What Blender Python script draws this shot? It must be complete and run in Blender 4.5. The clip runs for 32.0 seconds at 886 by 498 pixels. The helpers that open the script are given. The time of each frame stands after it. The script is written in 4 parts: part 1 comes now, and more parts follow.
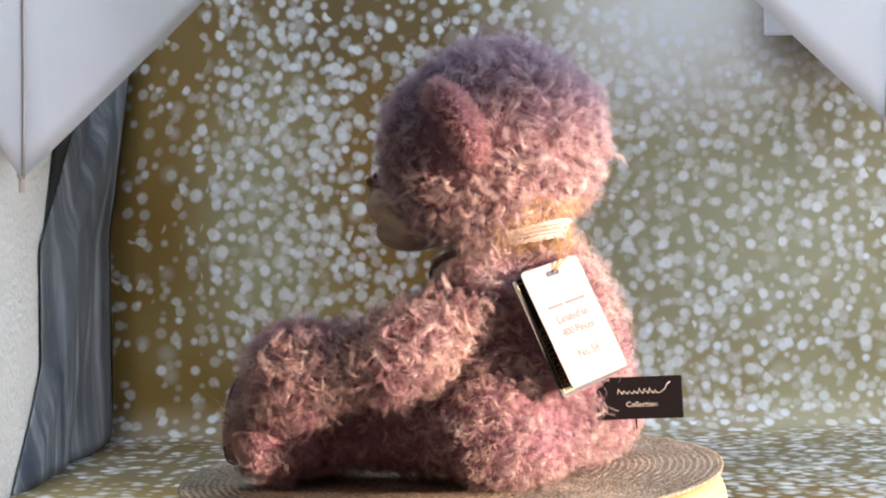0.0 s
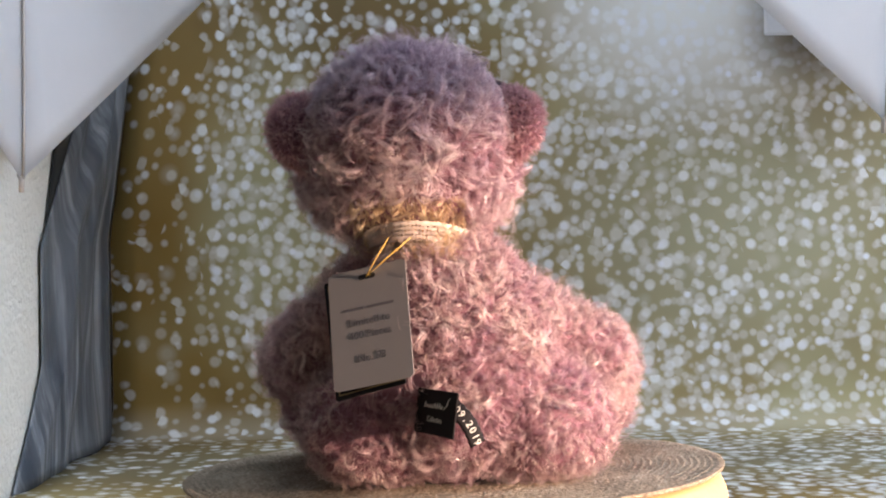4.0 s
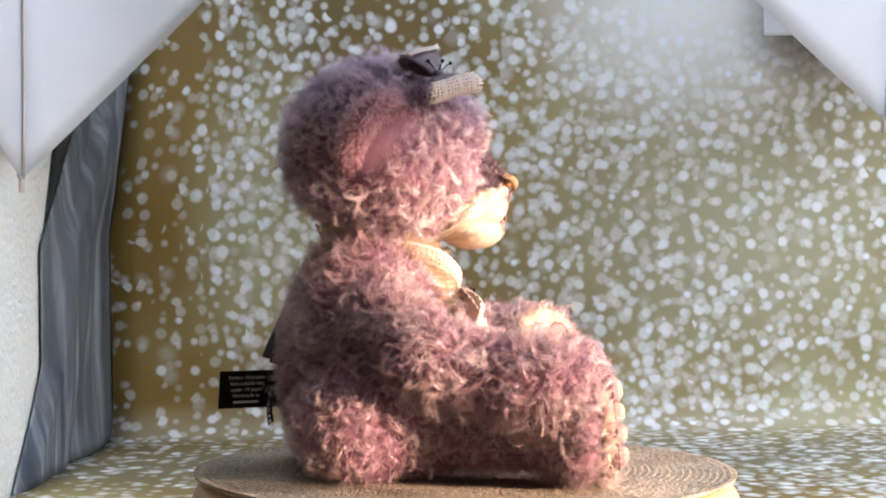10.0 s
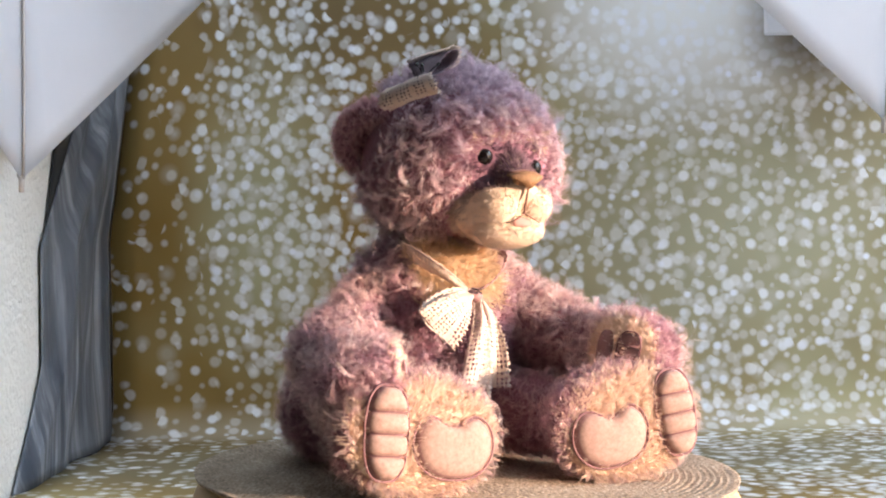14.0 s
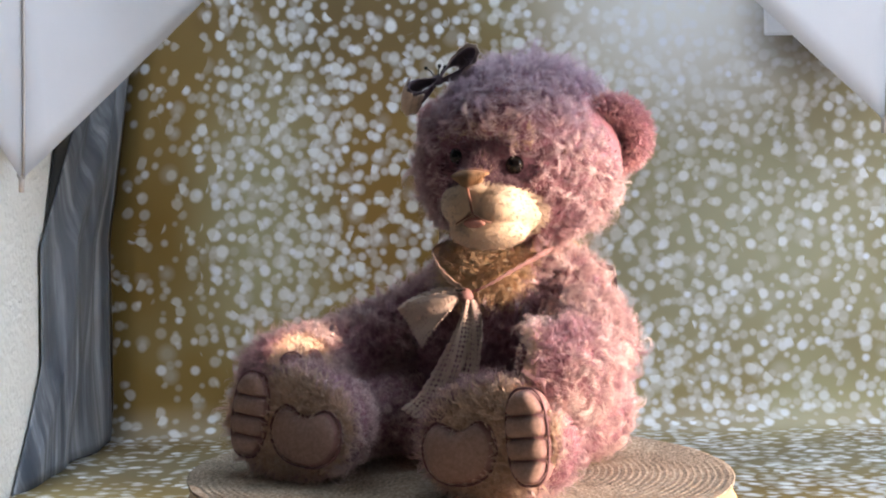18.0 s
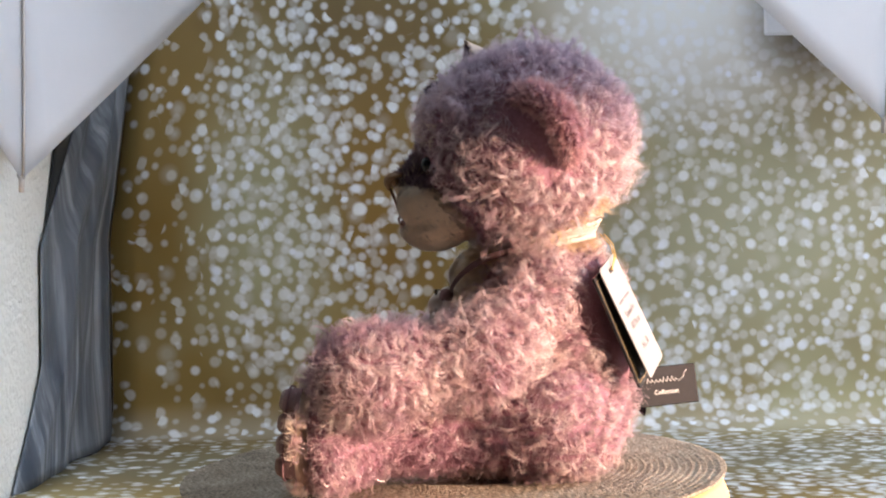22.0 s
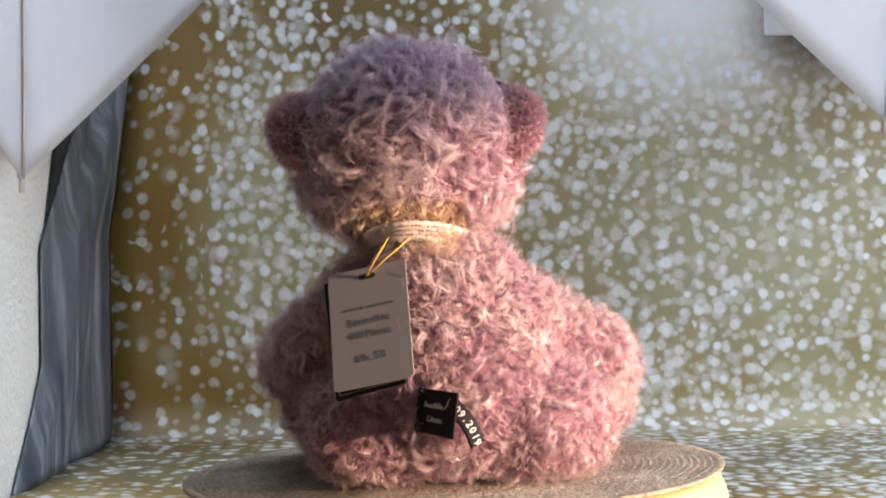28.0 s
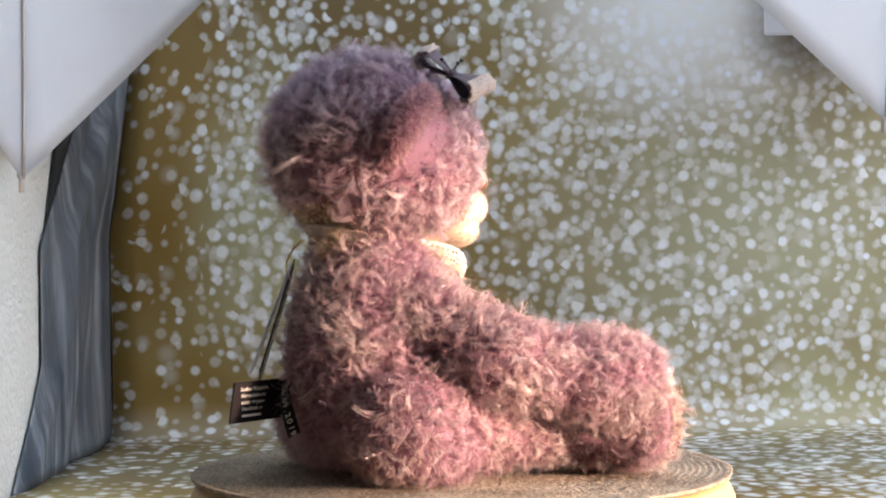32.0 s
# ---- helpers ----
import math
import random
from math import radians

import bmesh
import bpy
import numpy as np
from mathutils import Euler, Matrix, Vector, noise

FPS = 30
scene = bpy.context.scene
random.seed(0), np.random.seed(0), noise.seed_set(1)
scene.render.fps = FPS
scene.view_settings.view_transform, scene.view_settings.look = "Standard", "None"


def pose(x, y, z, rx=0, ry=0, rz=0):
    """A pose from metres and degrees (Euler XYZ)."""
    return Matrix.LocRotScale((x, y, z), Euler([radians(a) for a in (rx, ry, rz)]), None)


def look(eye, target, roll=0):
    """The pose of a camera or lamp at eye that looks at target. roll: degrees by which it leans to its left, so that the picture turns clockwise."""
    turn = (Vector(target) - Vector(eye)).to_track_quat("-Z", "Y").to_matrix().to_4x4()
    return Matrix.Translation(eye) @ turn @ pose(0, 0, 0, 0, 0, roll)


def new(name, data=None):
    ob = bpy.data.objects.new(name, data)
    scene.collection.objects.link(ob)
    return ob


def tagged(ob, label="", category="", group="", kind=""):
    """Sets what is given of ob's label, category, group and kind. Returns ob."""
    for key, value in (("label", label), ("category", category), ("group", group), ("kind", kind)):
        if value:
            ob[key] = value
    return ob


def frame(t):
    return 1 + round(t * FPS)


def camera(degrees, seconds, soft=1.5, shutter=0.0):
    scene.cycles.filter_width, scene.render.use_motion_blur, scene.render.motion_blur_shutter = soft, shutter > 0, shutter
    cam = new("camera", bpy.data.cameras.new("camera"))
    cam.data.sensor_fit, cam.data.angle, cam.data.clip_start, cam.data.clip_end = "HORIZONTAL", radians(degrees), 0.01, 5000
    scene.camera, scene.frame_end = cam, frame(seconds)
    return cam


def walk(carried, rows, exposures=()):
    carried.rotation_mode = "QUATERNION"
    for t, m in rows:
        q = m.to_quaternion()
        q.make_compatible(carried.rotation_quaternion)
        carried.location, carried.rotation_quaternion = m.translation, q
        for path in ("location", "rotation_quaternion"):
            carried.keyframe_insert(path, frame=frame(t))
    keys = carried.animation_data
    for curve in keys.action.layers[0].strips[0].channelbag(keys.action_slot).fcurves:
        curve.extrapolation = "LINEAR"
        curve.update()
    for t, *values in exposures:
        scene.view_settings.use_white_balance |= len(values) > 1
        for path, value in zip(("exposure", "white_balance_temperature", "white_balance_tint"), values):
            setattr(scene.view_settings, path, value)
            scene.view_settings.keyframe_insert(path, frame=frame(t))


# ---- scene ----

# ---- camera: fixed on its stand, level with the neck of the toy ----
cam = camera(34.5, 32.0, 2.0)
VIEW = look((-0.0074, -0.9137, 0.1563), (-0.0074, 0.0013, 0.1483), -1.07)
walk(cam, [(0.0, VIEW), (32.0, VIEW)],
     [(0.0, 0.02), (1.0, -0.17), (2.0, -0.19), (3.0, -0.11), (9.0, -0.11), (10.0, 0.27), (11.0, 0.20), (13.0, 0.17), (15.0, 0.10), (18.0, 0.05), (32.0, 0.05)])

# ---- light: low warm sun through the window, cool sky light, added unseen backdrop lamps ----
SUN_AZ, SUN_EL = radians(-24), radians(7)
world = bpy.data.worlds.new("sky")
scene.world = world
world.use_nodes = True
wn = world.node_tree
sky = wn.nodes.new("ShaderNodeTexSky")
sky.sky_type, sky.sun_disc = "NISHITA", False
sky.sun_elevation, sky.sun_rotation = SUN_EL, radians(114)
wn.links.new(sky.outputs[0], wn.nodes["Background"].inputs[0])
wn.nodes["Background"].inputs[1].default_value = 0.10

sun = new("sun", bpy.data.lights.new("sun", "SUN"))
sun.data.energy, sun.data.angle, sun.data.color = 12.6, radians(1.6), (1.0, 0.69, 0.51)
to_sun = Vector((math.cos(SUN_AZ) * math.cos(SUN_EL), math.sin(SUN_AZ) * math.cos(SUN_EL), math.sin(SUN_EL)))
sun.matrix_world = look(to_sun * 5, (0, 0, 0))


def area_light(name, eye, target, w, h, watts, color):
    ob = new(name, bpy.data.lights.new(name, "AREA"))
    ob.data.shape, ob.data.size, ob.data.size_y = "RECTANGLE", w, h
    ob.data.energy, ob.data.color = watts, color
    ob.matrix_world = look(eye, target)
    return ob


area_light("sky_light_side", (1.93, -1.08, 0.95), (-0.2, 0.2, 0.75), 0.75, 1.75, 14, (0.74, 0.85, 1.0))
# two unseen fill lamps, added to brighten the backdrop
area_light("side_fill_light", (1.93, -0.06, 1.22), (-0.4, 0.75, 0.55), 0.55, 1.1, 43, (0.70, 0.83, 1.0))
area_light("backdrop_fill_light", (0.04, 0.26, 0.98), (0.06, 0.90, 0.08), 0.60, 0.30, 3.9, (0.70, 0.83, 1.0))


# ---- material helpers ----
def mat(name, base=(0.5, 0.5, 0.5), rough=0.6, metal=0.0):
    m = bpy.data.materials.new(name)
    m.use_nodes = True
    b = m.node_tree.nodes["Principled BSDF"]
    b.inputs["Base Color"].default_value = (*base, 1)
    b.inputs["Roughness"].default_value, b.inputs["Metallic"].default_value = rough, metal
    return m


class Net:
    """Short hand for one material's nodes."""

    def __init__(self, m):
        self.m, self.t = m, m.node_tree
        self.b = self.t.nodes.get("Principled BSDF")

    def node(self, kind, **props):
        n = self.t.nodes.new("ShaderNode" + kind)
        for k, v in props.items():
            if k == "operation":
                n.operation = v
            elif k == "feature":
                n.feature = v
            elif k == "blend":
                n.data_type, n.blend_type = "RGBA", v
        return n

    def put(self, socket, value):
        if isinstance(value, bpy.types.NodeSocket):
            self.t.links.new(value, socket)
        elif isinstance(value, (tuple, list)) and len(value) == 3 and socket.type == "RGBA":
            socket.default_value = (*value, 1)
        else:
            socket.default_value = value

    def coords(self, which="Object", scale=(1, 1, 1)):
        c, mp = self.node("TexCoord"), self.node("Mapping")
        self.put(mp.inputs[0], c.outputs[which])
        mp.inputs["Scale"].default_value = scale
        return mp.outputs[0]

    def math(self, op, a, b=0.0, clamp=False):
        n = self.node("Math", operation=op)
        n.use_clamp = clamp
        self.put(n.inputs[0], a), self.put(n.inputs[1], b)
        return n.outputs[0]

    def noise(self, v, scale, detail=3.0, rough=0.55):
        n = self.node("TexNoise")
        self.put(n.inputs["Vector"], v)
        n.inputs["Scale"].default_value, n.inputs["Detail"].default_value, n.inputs["Roughness"].default_value = scale, detail, rough
        return n.outputs[0]

    def ramp(self, f, stops):
        n = self.node("ValToRGB")
        self.put(n.inputs[0], f)
        e = n.color_ramp.elements
        while len(e) < len(stops):
            e.new(0.5)
        for el, (p, c) in zip(e, stops):
            el.position, el.color = p, (*c, 1) if len(c) == 3 else c
        return n.outputs[0]

    def mix(self, f, a, b, blend="MIX"):
        n = self.node("Mix", blend=blend)
        self.put(n.inputs[0], f), self.put(n.inputs[6], a), self.put(n.inputs[7], b)
        return n.outputs[2]

    def bump(self, h, strength=0.3, dist=0.001):
        n = self.node("Bump")
        self.put(n.inputs["Height"], h)
        n.inputs["Strength"].default_value, n.inputs["Distance"].default_value = strength, dist
        self.put(self.b.inputs["Normal"], n.outputs[0])

    def spot(self, v, cx, cz, rx, rz):
        """1 at (cx, cz) of the x, z plane, falling smoothly to 0 at the radii."""
        s = self.node("SeparateXYZ")
        self.put(s.inputs[0], v)
        a = self.math("DIVIDE", self.math("SUBTRACT", s.outputs[0], cx), rx)
        b = self.math("DIVIDE", self.math("SUBTRACT", s.outputs[2], cz), rz)
        d = self.math("ADD", self.math("MULTIPLY", a, a), self.math("MULTIPLY", b, b))
        return self.math("POWER", self.math("SUBTRACT", 1.0, d, True), 1.5)


def plain(name, base, rough=0.6, scale=60, amount=0.15, bump=0.2, dist=0.0005):
    """A surface of one colour with mottling at two scales and fine relief."""
    m = mat(name, base, rough)
    n = Net(m)
    v = n.coords()
    f = n.math("ADD", n.math("MULTIPLY", n.noise(v, scale), 0.5), n.math("MULTIPLY", n.noise(v, scale * 7), 0.5))
    lo, hi = tuple(c * (1 - amount) for c in base), tuple(min(1, c * (1 + amount)) for c in base)
    n.put(n.b.inputs["Base Color"], n.ramp(f, [(0.3, lo), (0.7, hi)]))
    n.bump(n.noise(v, scale * 5), bump, dist)
    return m


def fur_mat(name, root, mid, tip, patch, gloss=0.25, vary=1.0, dyed=0.68, thin=0.30):
    """Mohair: colour along each lock, patches of dye over the coat, varied lock by lock, thin enough to pass some light."""
    m = mat(name, mid, 0.29)
    n = Net(m)
    uv = n.node("UVMap")
    uv.uv_map = "strand"
    sep = n.node("SeparateXYZ")
    n.put(sep.inputs[0], uv.outputs[0])
    # dyed along the lock; roots darkened further as shade between locks
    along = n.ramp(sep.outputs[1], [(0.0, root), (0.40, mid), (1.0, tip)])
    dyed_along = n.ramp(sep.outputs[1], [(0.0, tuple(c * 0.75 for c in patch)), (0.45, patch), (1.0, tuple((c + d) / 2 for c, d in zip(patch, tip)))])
    pos = n.coords("Object")
    dye = n.ramp(n.noise(pos, 17, 3), [(0.46, (0, 0, 0)), (0.60, (1, 1, 1))])
    col = n.mix(n.math("MULTIPLY", dye, dyed), along, dyed_along)
    fade = n.ramp(n.noise(pos, 70, 2), [(0.38, (0.74, 0.70, 0.74)), (0.62, (1.0, 1.0, 1.0))])
    col = n.mix(vary, col, n.mix(1.0, col, fade, "MULTIPLY"))
    lock = n.ramp(sep.outputs[0], [(0.0, (1 - 0.42 * vary, 1 - 0.48 * vary, 1 - 0.40 * vary)), (0.45, (0.94, 0.93, 0.94)), (1.0, (1.08, 1.10, 1.08))])
    col = n.mix(1.0, col, lock, "MULTIPLY")
    n.put(n.b.inputs["Base Color"], col)
    n.b.inputs["Specular IOR Level"].default_value = gloss
    tr, mx = n.node("BsdfTranslucent"), n.node("MixShader")
    n.put(tr.inputs[0], col)
    n.put(mx.inputs[0], thin)
    n.put(mx.inputs[1], n.b.outputs[0]), n.put(mx.inputs[2], tr.outputs[0])
    n.put(n.t.nodes["Material Output"].inputs[0], mx.outputs[0])
    return m


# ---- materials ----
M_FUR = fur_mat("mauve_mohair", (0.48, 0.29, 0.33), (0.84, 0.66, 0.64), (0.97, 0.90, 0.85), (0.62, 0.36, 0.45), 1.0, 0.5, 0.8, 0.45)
# belly coat: shade on the torso's front put into a darker plum
M_BELLY_SHADE = fur_mat("shaded_belly_mohair", (0.20, 0.10, 0.14), (0.44, 0.26, 0.32), (0.66, 0.48, 0.52), (0.34, 0.17, 0.24), 0.8, 0.5, 0.6, 0.35)
# crown coat: lavender, with the head top's cool shade painted in
M_FURTOP = fur_mat("lavender_shade_mohair", (0.42, 0.30, 0.39), (0.70, 0.57, 0.66), (0.87, 0.77, 0.84), (0.57, 0.42, 0.55), 0.8, 0.45, 0.6, 0.45)
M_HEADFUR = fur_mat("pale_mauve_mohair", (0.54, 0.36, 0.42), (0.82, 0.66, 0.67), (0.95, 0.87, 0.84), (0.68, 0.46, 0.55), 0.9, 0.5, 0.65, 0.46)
# undercoat colour holds the shade in the gaps between curls
M_UNDER = fur_mat("shaded_mauve_undercoat", (0.30, 0.16, 0.20), (0.60, 0.41, 0.43), (0.82, 0.65, 0.63), (0.44, 0.23, 0.31), 0.3, 0.4, 0.8, 0.45)
M_CREAM = fur_mat("cream_mohair", (0.72, 0.53, 0.33), (0.80, 0.63, 0.43), (0.86, 0.72, 0.53), (0.72, 0.53, 0.34), 0.4, 0.2, 0.3, 0.45)
M_PLUSH = fur_mat("ivory_short_plush", (0.48, 0.385, 0.305), (0.545, 0.45, 0.37), (0.60, 0.51, 0.43), (0.47, 0.375, 0.305), 0.15, 0.10, 0.30, 0.35)
M_SOLE = fur_mat("cream_sole_plush", (0.76, 0.60, 0.49), (0.86, 0.71, 0.60), (0.92, 0.80, 0.70), (0.78, 0.61, 0.51), 0.2, 0.15, 0.30, 0.42)
M_DARKPLUSH = fur_mat("plum_airbrushed_plush", (0.10, 0.05, 0.07), (0.17, 0.10, 0.13), (0.36, 0.25, 0.29), (0.12, 0.06, 0.10), 0.15, 0.8, 0.6)
M_SMOKE = fur_mat("smoky_airbrushed_plush", (0.28, 0.21, 0.17), (0.36, 0.28, 0.23), (0.50, 0.41, 0.34), (0.28, 0.20, 0.18), 0.15, 0.5, 0.5)
M_EARFUR = fur_mat("rose_short_plush", (0.46, 0.24, 0.28), (0.70, 0.43, 0.45), (0.82, 0.60, 0.62), (0.54, 0.29, 0.34), 0.2, 0.4, 0.5, 0.4)
M_SKIN = plain("mauve_backing_cloth", (0.30, 0.15, 0.20), 0.9, 90, 0.3)
M_CREAMSKIN = plain("cream_backing_cloth", (0.66, 0.53, 0.40), 0.9, 120, 0.05)
M_SOLESKIN = plain("peach_backing_cloth", (0.70, 0.55, 0.42), 0.9, 120, 0.08)
M_PAD = plain("rose_suede", (0.36, 0.245, 0.215), 0.9, 420, 0.35, 0.9)
M_PADRIM = plain("mauve_airbrushed_suede", (0.30, 0.18, 0.18), 0.9, 160, 0.25, 0.5)
M_PADEDGE = plain("plum_airbrushed_suede", (0.22, 0.12, 0.135), 0.9, 120, 0.25)
M_STITCH = plain("brown_stitching", (0.20, 0.10, 0.075), 0.8, 200, 0.2)
M_NOSE = plain("tan_embroidery", (0.27, 0.15, 0.07), 0.6, 260, 0.3, 0.8)
M_LIP = plain("pink_felt", (0.48, 0.25, 0.22), 0.8, 200, 0.2)
M_EYE = mat("black_glass_eye", (0.006, 0.005, 0.005), 0.06)
M_CARD = plain("white_card", (0.31, 0.295, 0.30), 0.55, 200, 0.02, 0.05)
M_BLACKCARD = plain("black_card", (0.018, 0.016, 0.018), 0.4, 200, 0.2, 0.05)
M_GOLD = mat("gold_foil", (0.50, 0.38, 0.20), 0.45, 0.6)
M_CORD = plain("gold_cord", (0.62, 0.40, 0.10), 0.5, 900, 0.3)
M_INK = mat("grey_ink", (0.16, 0.15, 0.17), 0.6)
M_WHITEINK = mat("white_print", (0.72, 0.70, 0.66), 0.6)
M_LABEL = plain("black_satin", (0.010, 0.008, 0.010), 0.6, 300, 0.3, 0.2)
M_LABEL.node_tree.nodes["Principled BSDF"].inputs["Specular IOR Level"].default_value = 0.15
M_DARKRIB = plain("aubergine_ribbon", (0.12, 0.085, 0.11), 0.7, 240, 0.3, 0.3)
M_BACKWALL = plain("white_textured_plaster", (0.72, 0.72, 0.68), 0.85, 30, 0.05, 0.9, 0.004)
# for the unseen walls, dark so that they bounce little light
M_ROOM = plain("warm_grey_wall_paint", (0.13, 0.125, 0.12), 0.85, 20, 0.06, 0.4, 0.002)
M_UMB = plain("white_nylon", (0.91, 0.92, 0.95), 0.5, 6, 0.03, 0.15, 0.002)
def thin_cloth(m, amount):
    """Lets part of the light through a thin cloth."""
    n = Net(m)
    tr, mx = n.node("BsdfTranslucent"), n.node("MixShader")
    n.put(tr.inputs[0], (0.85, 0.86, 0.90))
    n.put(mx.inputs[0], amount), n.put(mx.inputs[1], n.b.outputs[0]), n.put(mx.inputs[2], tr.outputs[0])
    n.put(n.t.nodes["Material Output"].inputs[0], mx.outputs[0])


thin_cloth(M_UMB, 0.62)
M_RIB = plain("pale_metal_rib", (0.55, 0.50, 0.47), 0.4, 60, 0.1)


def film_mat():
    """Blue-grey glossy backing; the sheen along its creases is put into the colour."""
    m = mat("blue_grey_backing", (0.06, 0.075, 0.10), 0.42)
    n = Net(m)
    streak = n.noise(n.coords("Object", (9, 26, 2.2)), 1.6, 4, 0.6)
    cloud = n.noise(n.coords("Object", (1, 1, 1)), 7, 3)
    # pale streaks and clouds paint the film's sheen
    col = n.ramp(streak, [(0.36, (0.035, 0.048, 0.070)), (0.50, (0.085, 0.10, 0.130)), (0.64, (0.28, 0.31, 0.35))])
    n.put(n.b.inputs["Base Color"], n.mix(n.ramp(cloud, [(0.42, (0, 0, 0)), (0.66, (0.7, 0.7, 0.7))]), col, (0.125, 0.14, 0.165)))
    n.bump(streak, 0.5, 0.006)
    return m


M_DARKCLOTH = film_mat()
M_BLACKCLOTH = plain("black_cloth", (0.012, 0.014, 0.016), 0.8, 40, 0.3)
M_BASE = plain("pale_yellow_wood", (0.66, 0.48, 0.24), 0.55, 18, 0.12, 0.2, 0.001)


def lace_mat():
    """Cream cotton lace with rows of small holes."""
    m = mat("cream_lace", (0.72, 0.60, 0.52), 0.85)
    n = Net(m)
    uv = n.node("UVMap")
    uv.uv_map = "cloth"
    mp = n.node("Mapping")
    n.put(mp.inputs[0], uv.outputs[0])
    mp.inputs["Scale"].default_value = (370, 370, 370)
    vo = n.node("TexVoronoi")
    n.put(vo.inputs["Vector"], mp.outputs[0])
    vo.inputs["Scale"].default_value, vo.inputs["Randomness"].default_value = 1.0, 0.25
    sep = n.node("SeparateXYZ")
    n.put(sep.inputs[0], uv.outputs[0])
    rows = n.math("PINGPONG", n.math("MULTIPLY", sep.outputs[1], 1.0), 0.006)
    band = n.math("GREATER_THAN", rows, 0.0012)
    hole = n.math("MULTIPLY", n.math("LESS_THAN", vo.outputs["Distance"], 0.34), band)
    tint = n.ramp(n.noise(n.coords(), 40), [(0.35, (0.54, 0.43, 0.39)), (0.6, (0.68, 0.57, 0.49))])
    n.put(n.b.inputs["Base Color"], tint)
    tr, mx = n.node("BsdfTransparent"), n.node("MixShader")
    n.put(mx.inputs[0], hole)
    n.put(mx.inputs[1], n.b.outputs[0]), n.put(mx.inputs[2], tr.outputs[0])
    n.put(n.t.nodes["Material Output"].inputs[0], mx.outputs[0])
    n.bump(n.noise(n.coords(), 1500), 0.5, 0.0004)
    return m


M_LACE = lace_mat()
M_PURPLELACE = plain("plum_dyed_ribbon", (0.28, 0.16, 0.16), 0.8, 300, 0.3, 0.5)


def jute_mat():
    m = mat("grey_brown_jute", (0.2, 0.17, 0.14), 0.95)
    n = Net(m)
    v = n.coords()
    f = n.math("ADD", n.math("MULTIPLY", n.noise(v, 25), 0.35), n.math("MULTIPLY", n.noise(v, 420, 2), 0.65))
    n.put(n.b.inputs["Base Color"], n.ramp(f, [(0.34, (0.16, 0.125, 0.09)), (0.52, (0.35, 0.285, 0.215)), (0.68, (0.56, 0.48, 0.38))]))
    n.bump(n.noise(v, 520, 2), 0.9, 0.0016)
    return m


M_JUTE = jute_mat()


def bokeh_mat():
    """Printed vinyl: gold and olive ground with light and haze painted in, round pale spots of light in three sizes."""
    m = mat("bokeh_print_vinyl", (0.3, 0.26, 0.12), 0.8)
    n = Net(m)
    n.b.inputs["Specular IOR Level"].default_value = 0.2
    uv = n.node("UVMap")
    uv.uv_map = "print"
    v = uv.outputs[0]
    sep = n.node("SeparateXYZ")
    n.put(sep.inputs[0], v)
    flat = n.node("CombineXYZ")
    n.put(flat.inputs[0], sep.outputs[0]), n.put(flat.inputs[2], sep.outputs[1])
    p = flat.outputs[0]
    ground = n.ramp(n.noise(v, 3.2, 3), [(0.30, (0.15, 0.085, 0.022)), (0.50, (0.30, 0.205, 0.065)), (0.68, (0.42, 0.37, 0.19))])
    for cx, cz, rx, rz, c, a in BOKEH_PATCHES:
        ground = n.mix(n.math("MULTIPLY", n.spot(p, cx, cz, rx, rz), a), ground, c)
    col = ground
    dens = n.math("ADD", n.math("MULTIPLY", n.noise(v, 5.0, 3), 0.9), -0.52)
    step = n.node("MapRange")
    n.put(step.inputs[0], sep.outputs[0])
    for i, val in zip((1, 2, 3, 4), (-0.20, 0.22, 0.30, 0.48)):
        step.inputs[i].default_value = val
    dens = n.math("ADD", dens, step.outputs[0])
    for cx, cz, rx, rz, a in BOKEH_CROWDS:
        dens = n.math("ADD", dens, n.math("MULTIPLY", n.spot(p, cx, cz, rx, rz), a))
    for k, (scale, r, soft, keep, bright) in enumerate(((30, 0.42, 0.30, 0.10, 0.40), (48, 0.38, 0.17, 0.16, 0.55), (44, 0.38, 0.16, 0.10, 0.75), (39, 0.37, 0.16, 0.08, 0.92), (47, 0.38, 0.16, 0.10, 0.95), (62, 0.36, 0.20, 0.12, 0.60))):
        mp = n.node("Mapping")
        n.put(mp.inputs[0], v)
        mp.inputs["Location"].default_value = (k * 3.7, k * 1.9, 0)
        vo = n.node("TexVoronoi")
        vo.voronoi_dimensions = "2D"
        n.put(vo.inputs["Vector"], mp.outputs[0])
        vo.inputs["Scale"].default_value, vo.inputs["Randomness"].default_value = scale, 0.92
        rnd = n.node("SeparateColor")
        n.put(rnd.inputs[0], vo.outputs["Color"])
        size = n.math("MULTIPLY", n.math("ADD", n.math("MULTIPLY", rnd.outputs[2], 0.40), 0.70), r)
        edge = n.math("DIVIDE", n.math("SUBTRACT", size, vo.outputs["Distance"]), soft, True)
        on = n.math("LESS_THAN", rnd.outputs[0], n.math("ADD", dens, keep))
        level = n.math("ADD", n.math("MULTIPLY", n.math("POWER", rnd.outputs[1], 1.4), 0.68), 0.34)
        amount = n.math("MULTIPLY", n.math("MULTIPLY", edge, on), n.math("MULTIPLY", level, bright))
        col = n.mix(amount, col, n.mix(rnd.outputs[2], (0.87, 0.91, 1.0), (0.83, 0.85, 0.85)))
    col = n.mix(n.math("MULTIPLY", n.spot(p, 0.455, 0.415, 0.10, 0.09), 0.9), col, (0.07, 0.042, 0.016))
    n.put(n.b.inputs["Base Color"], col)
    n.bump(n.noise(n.coords(), 40), 0.1, 0.001)
    return m


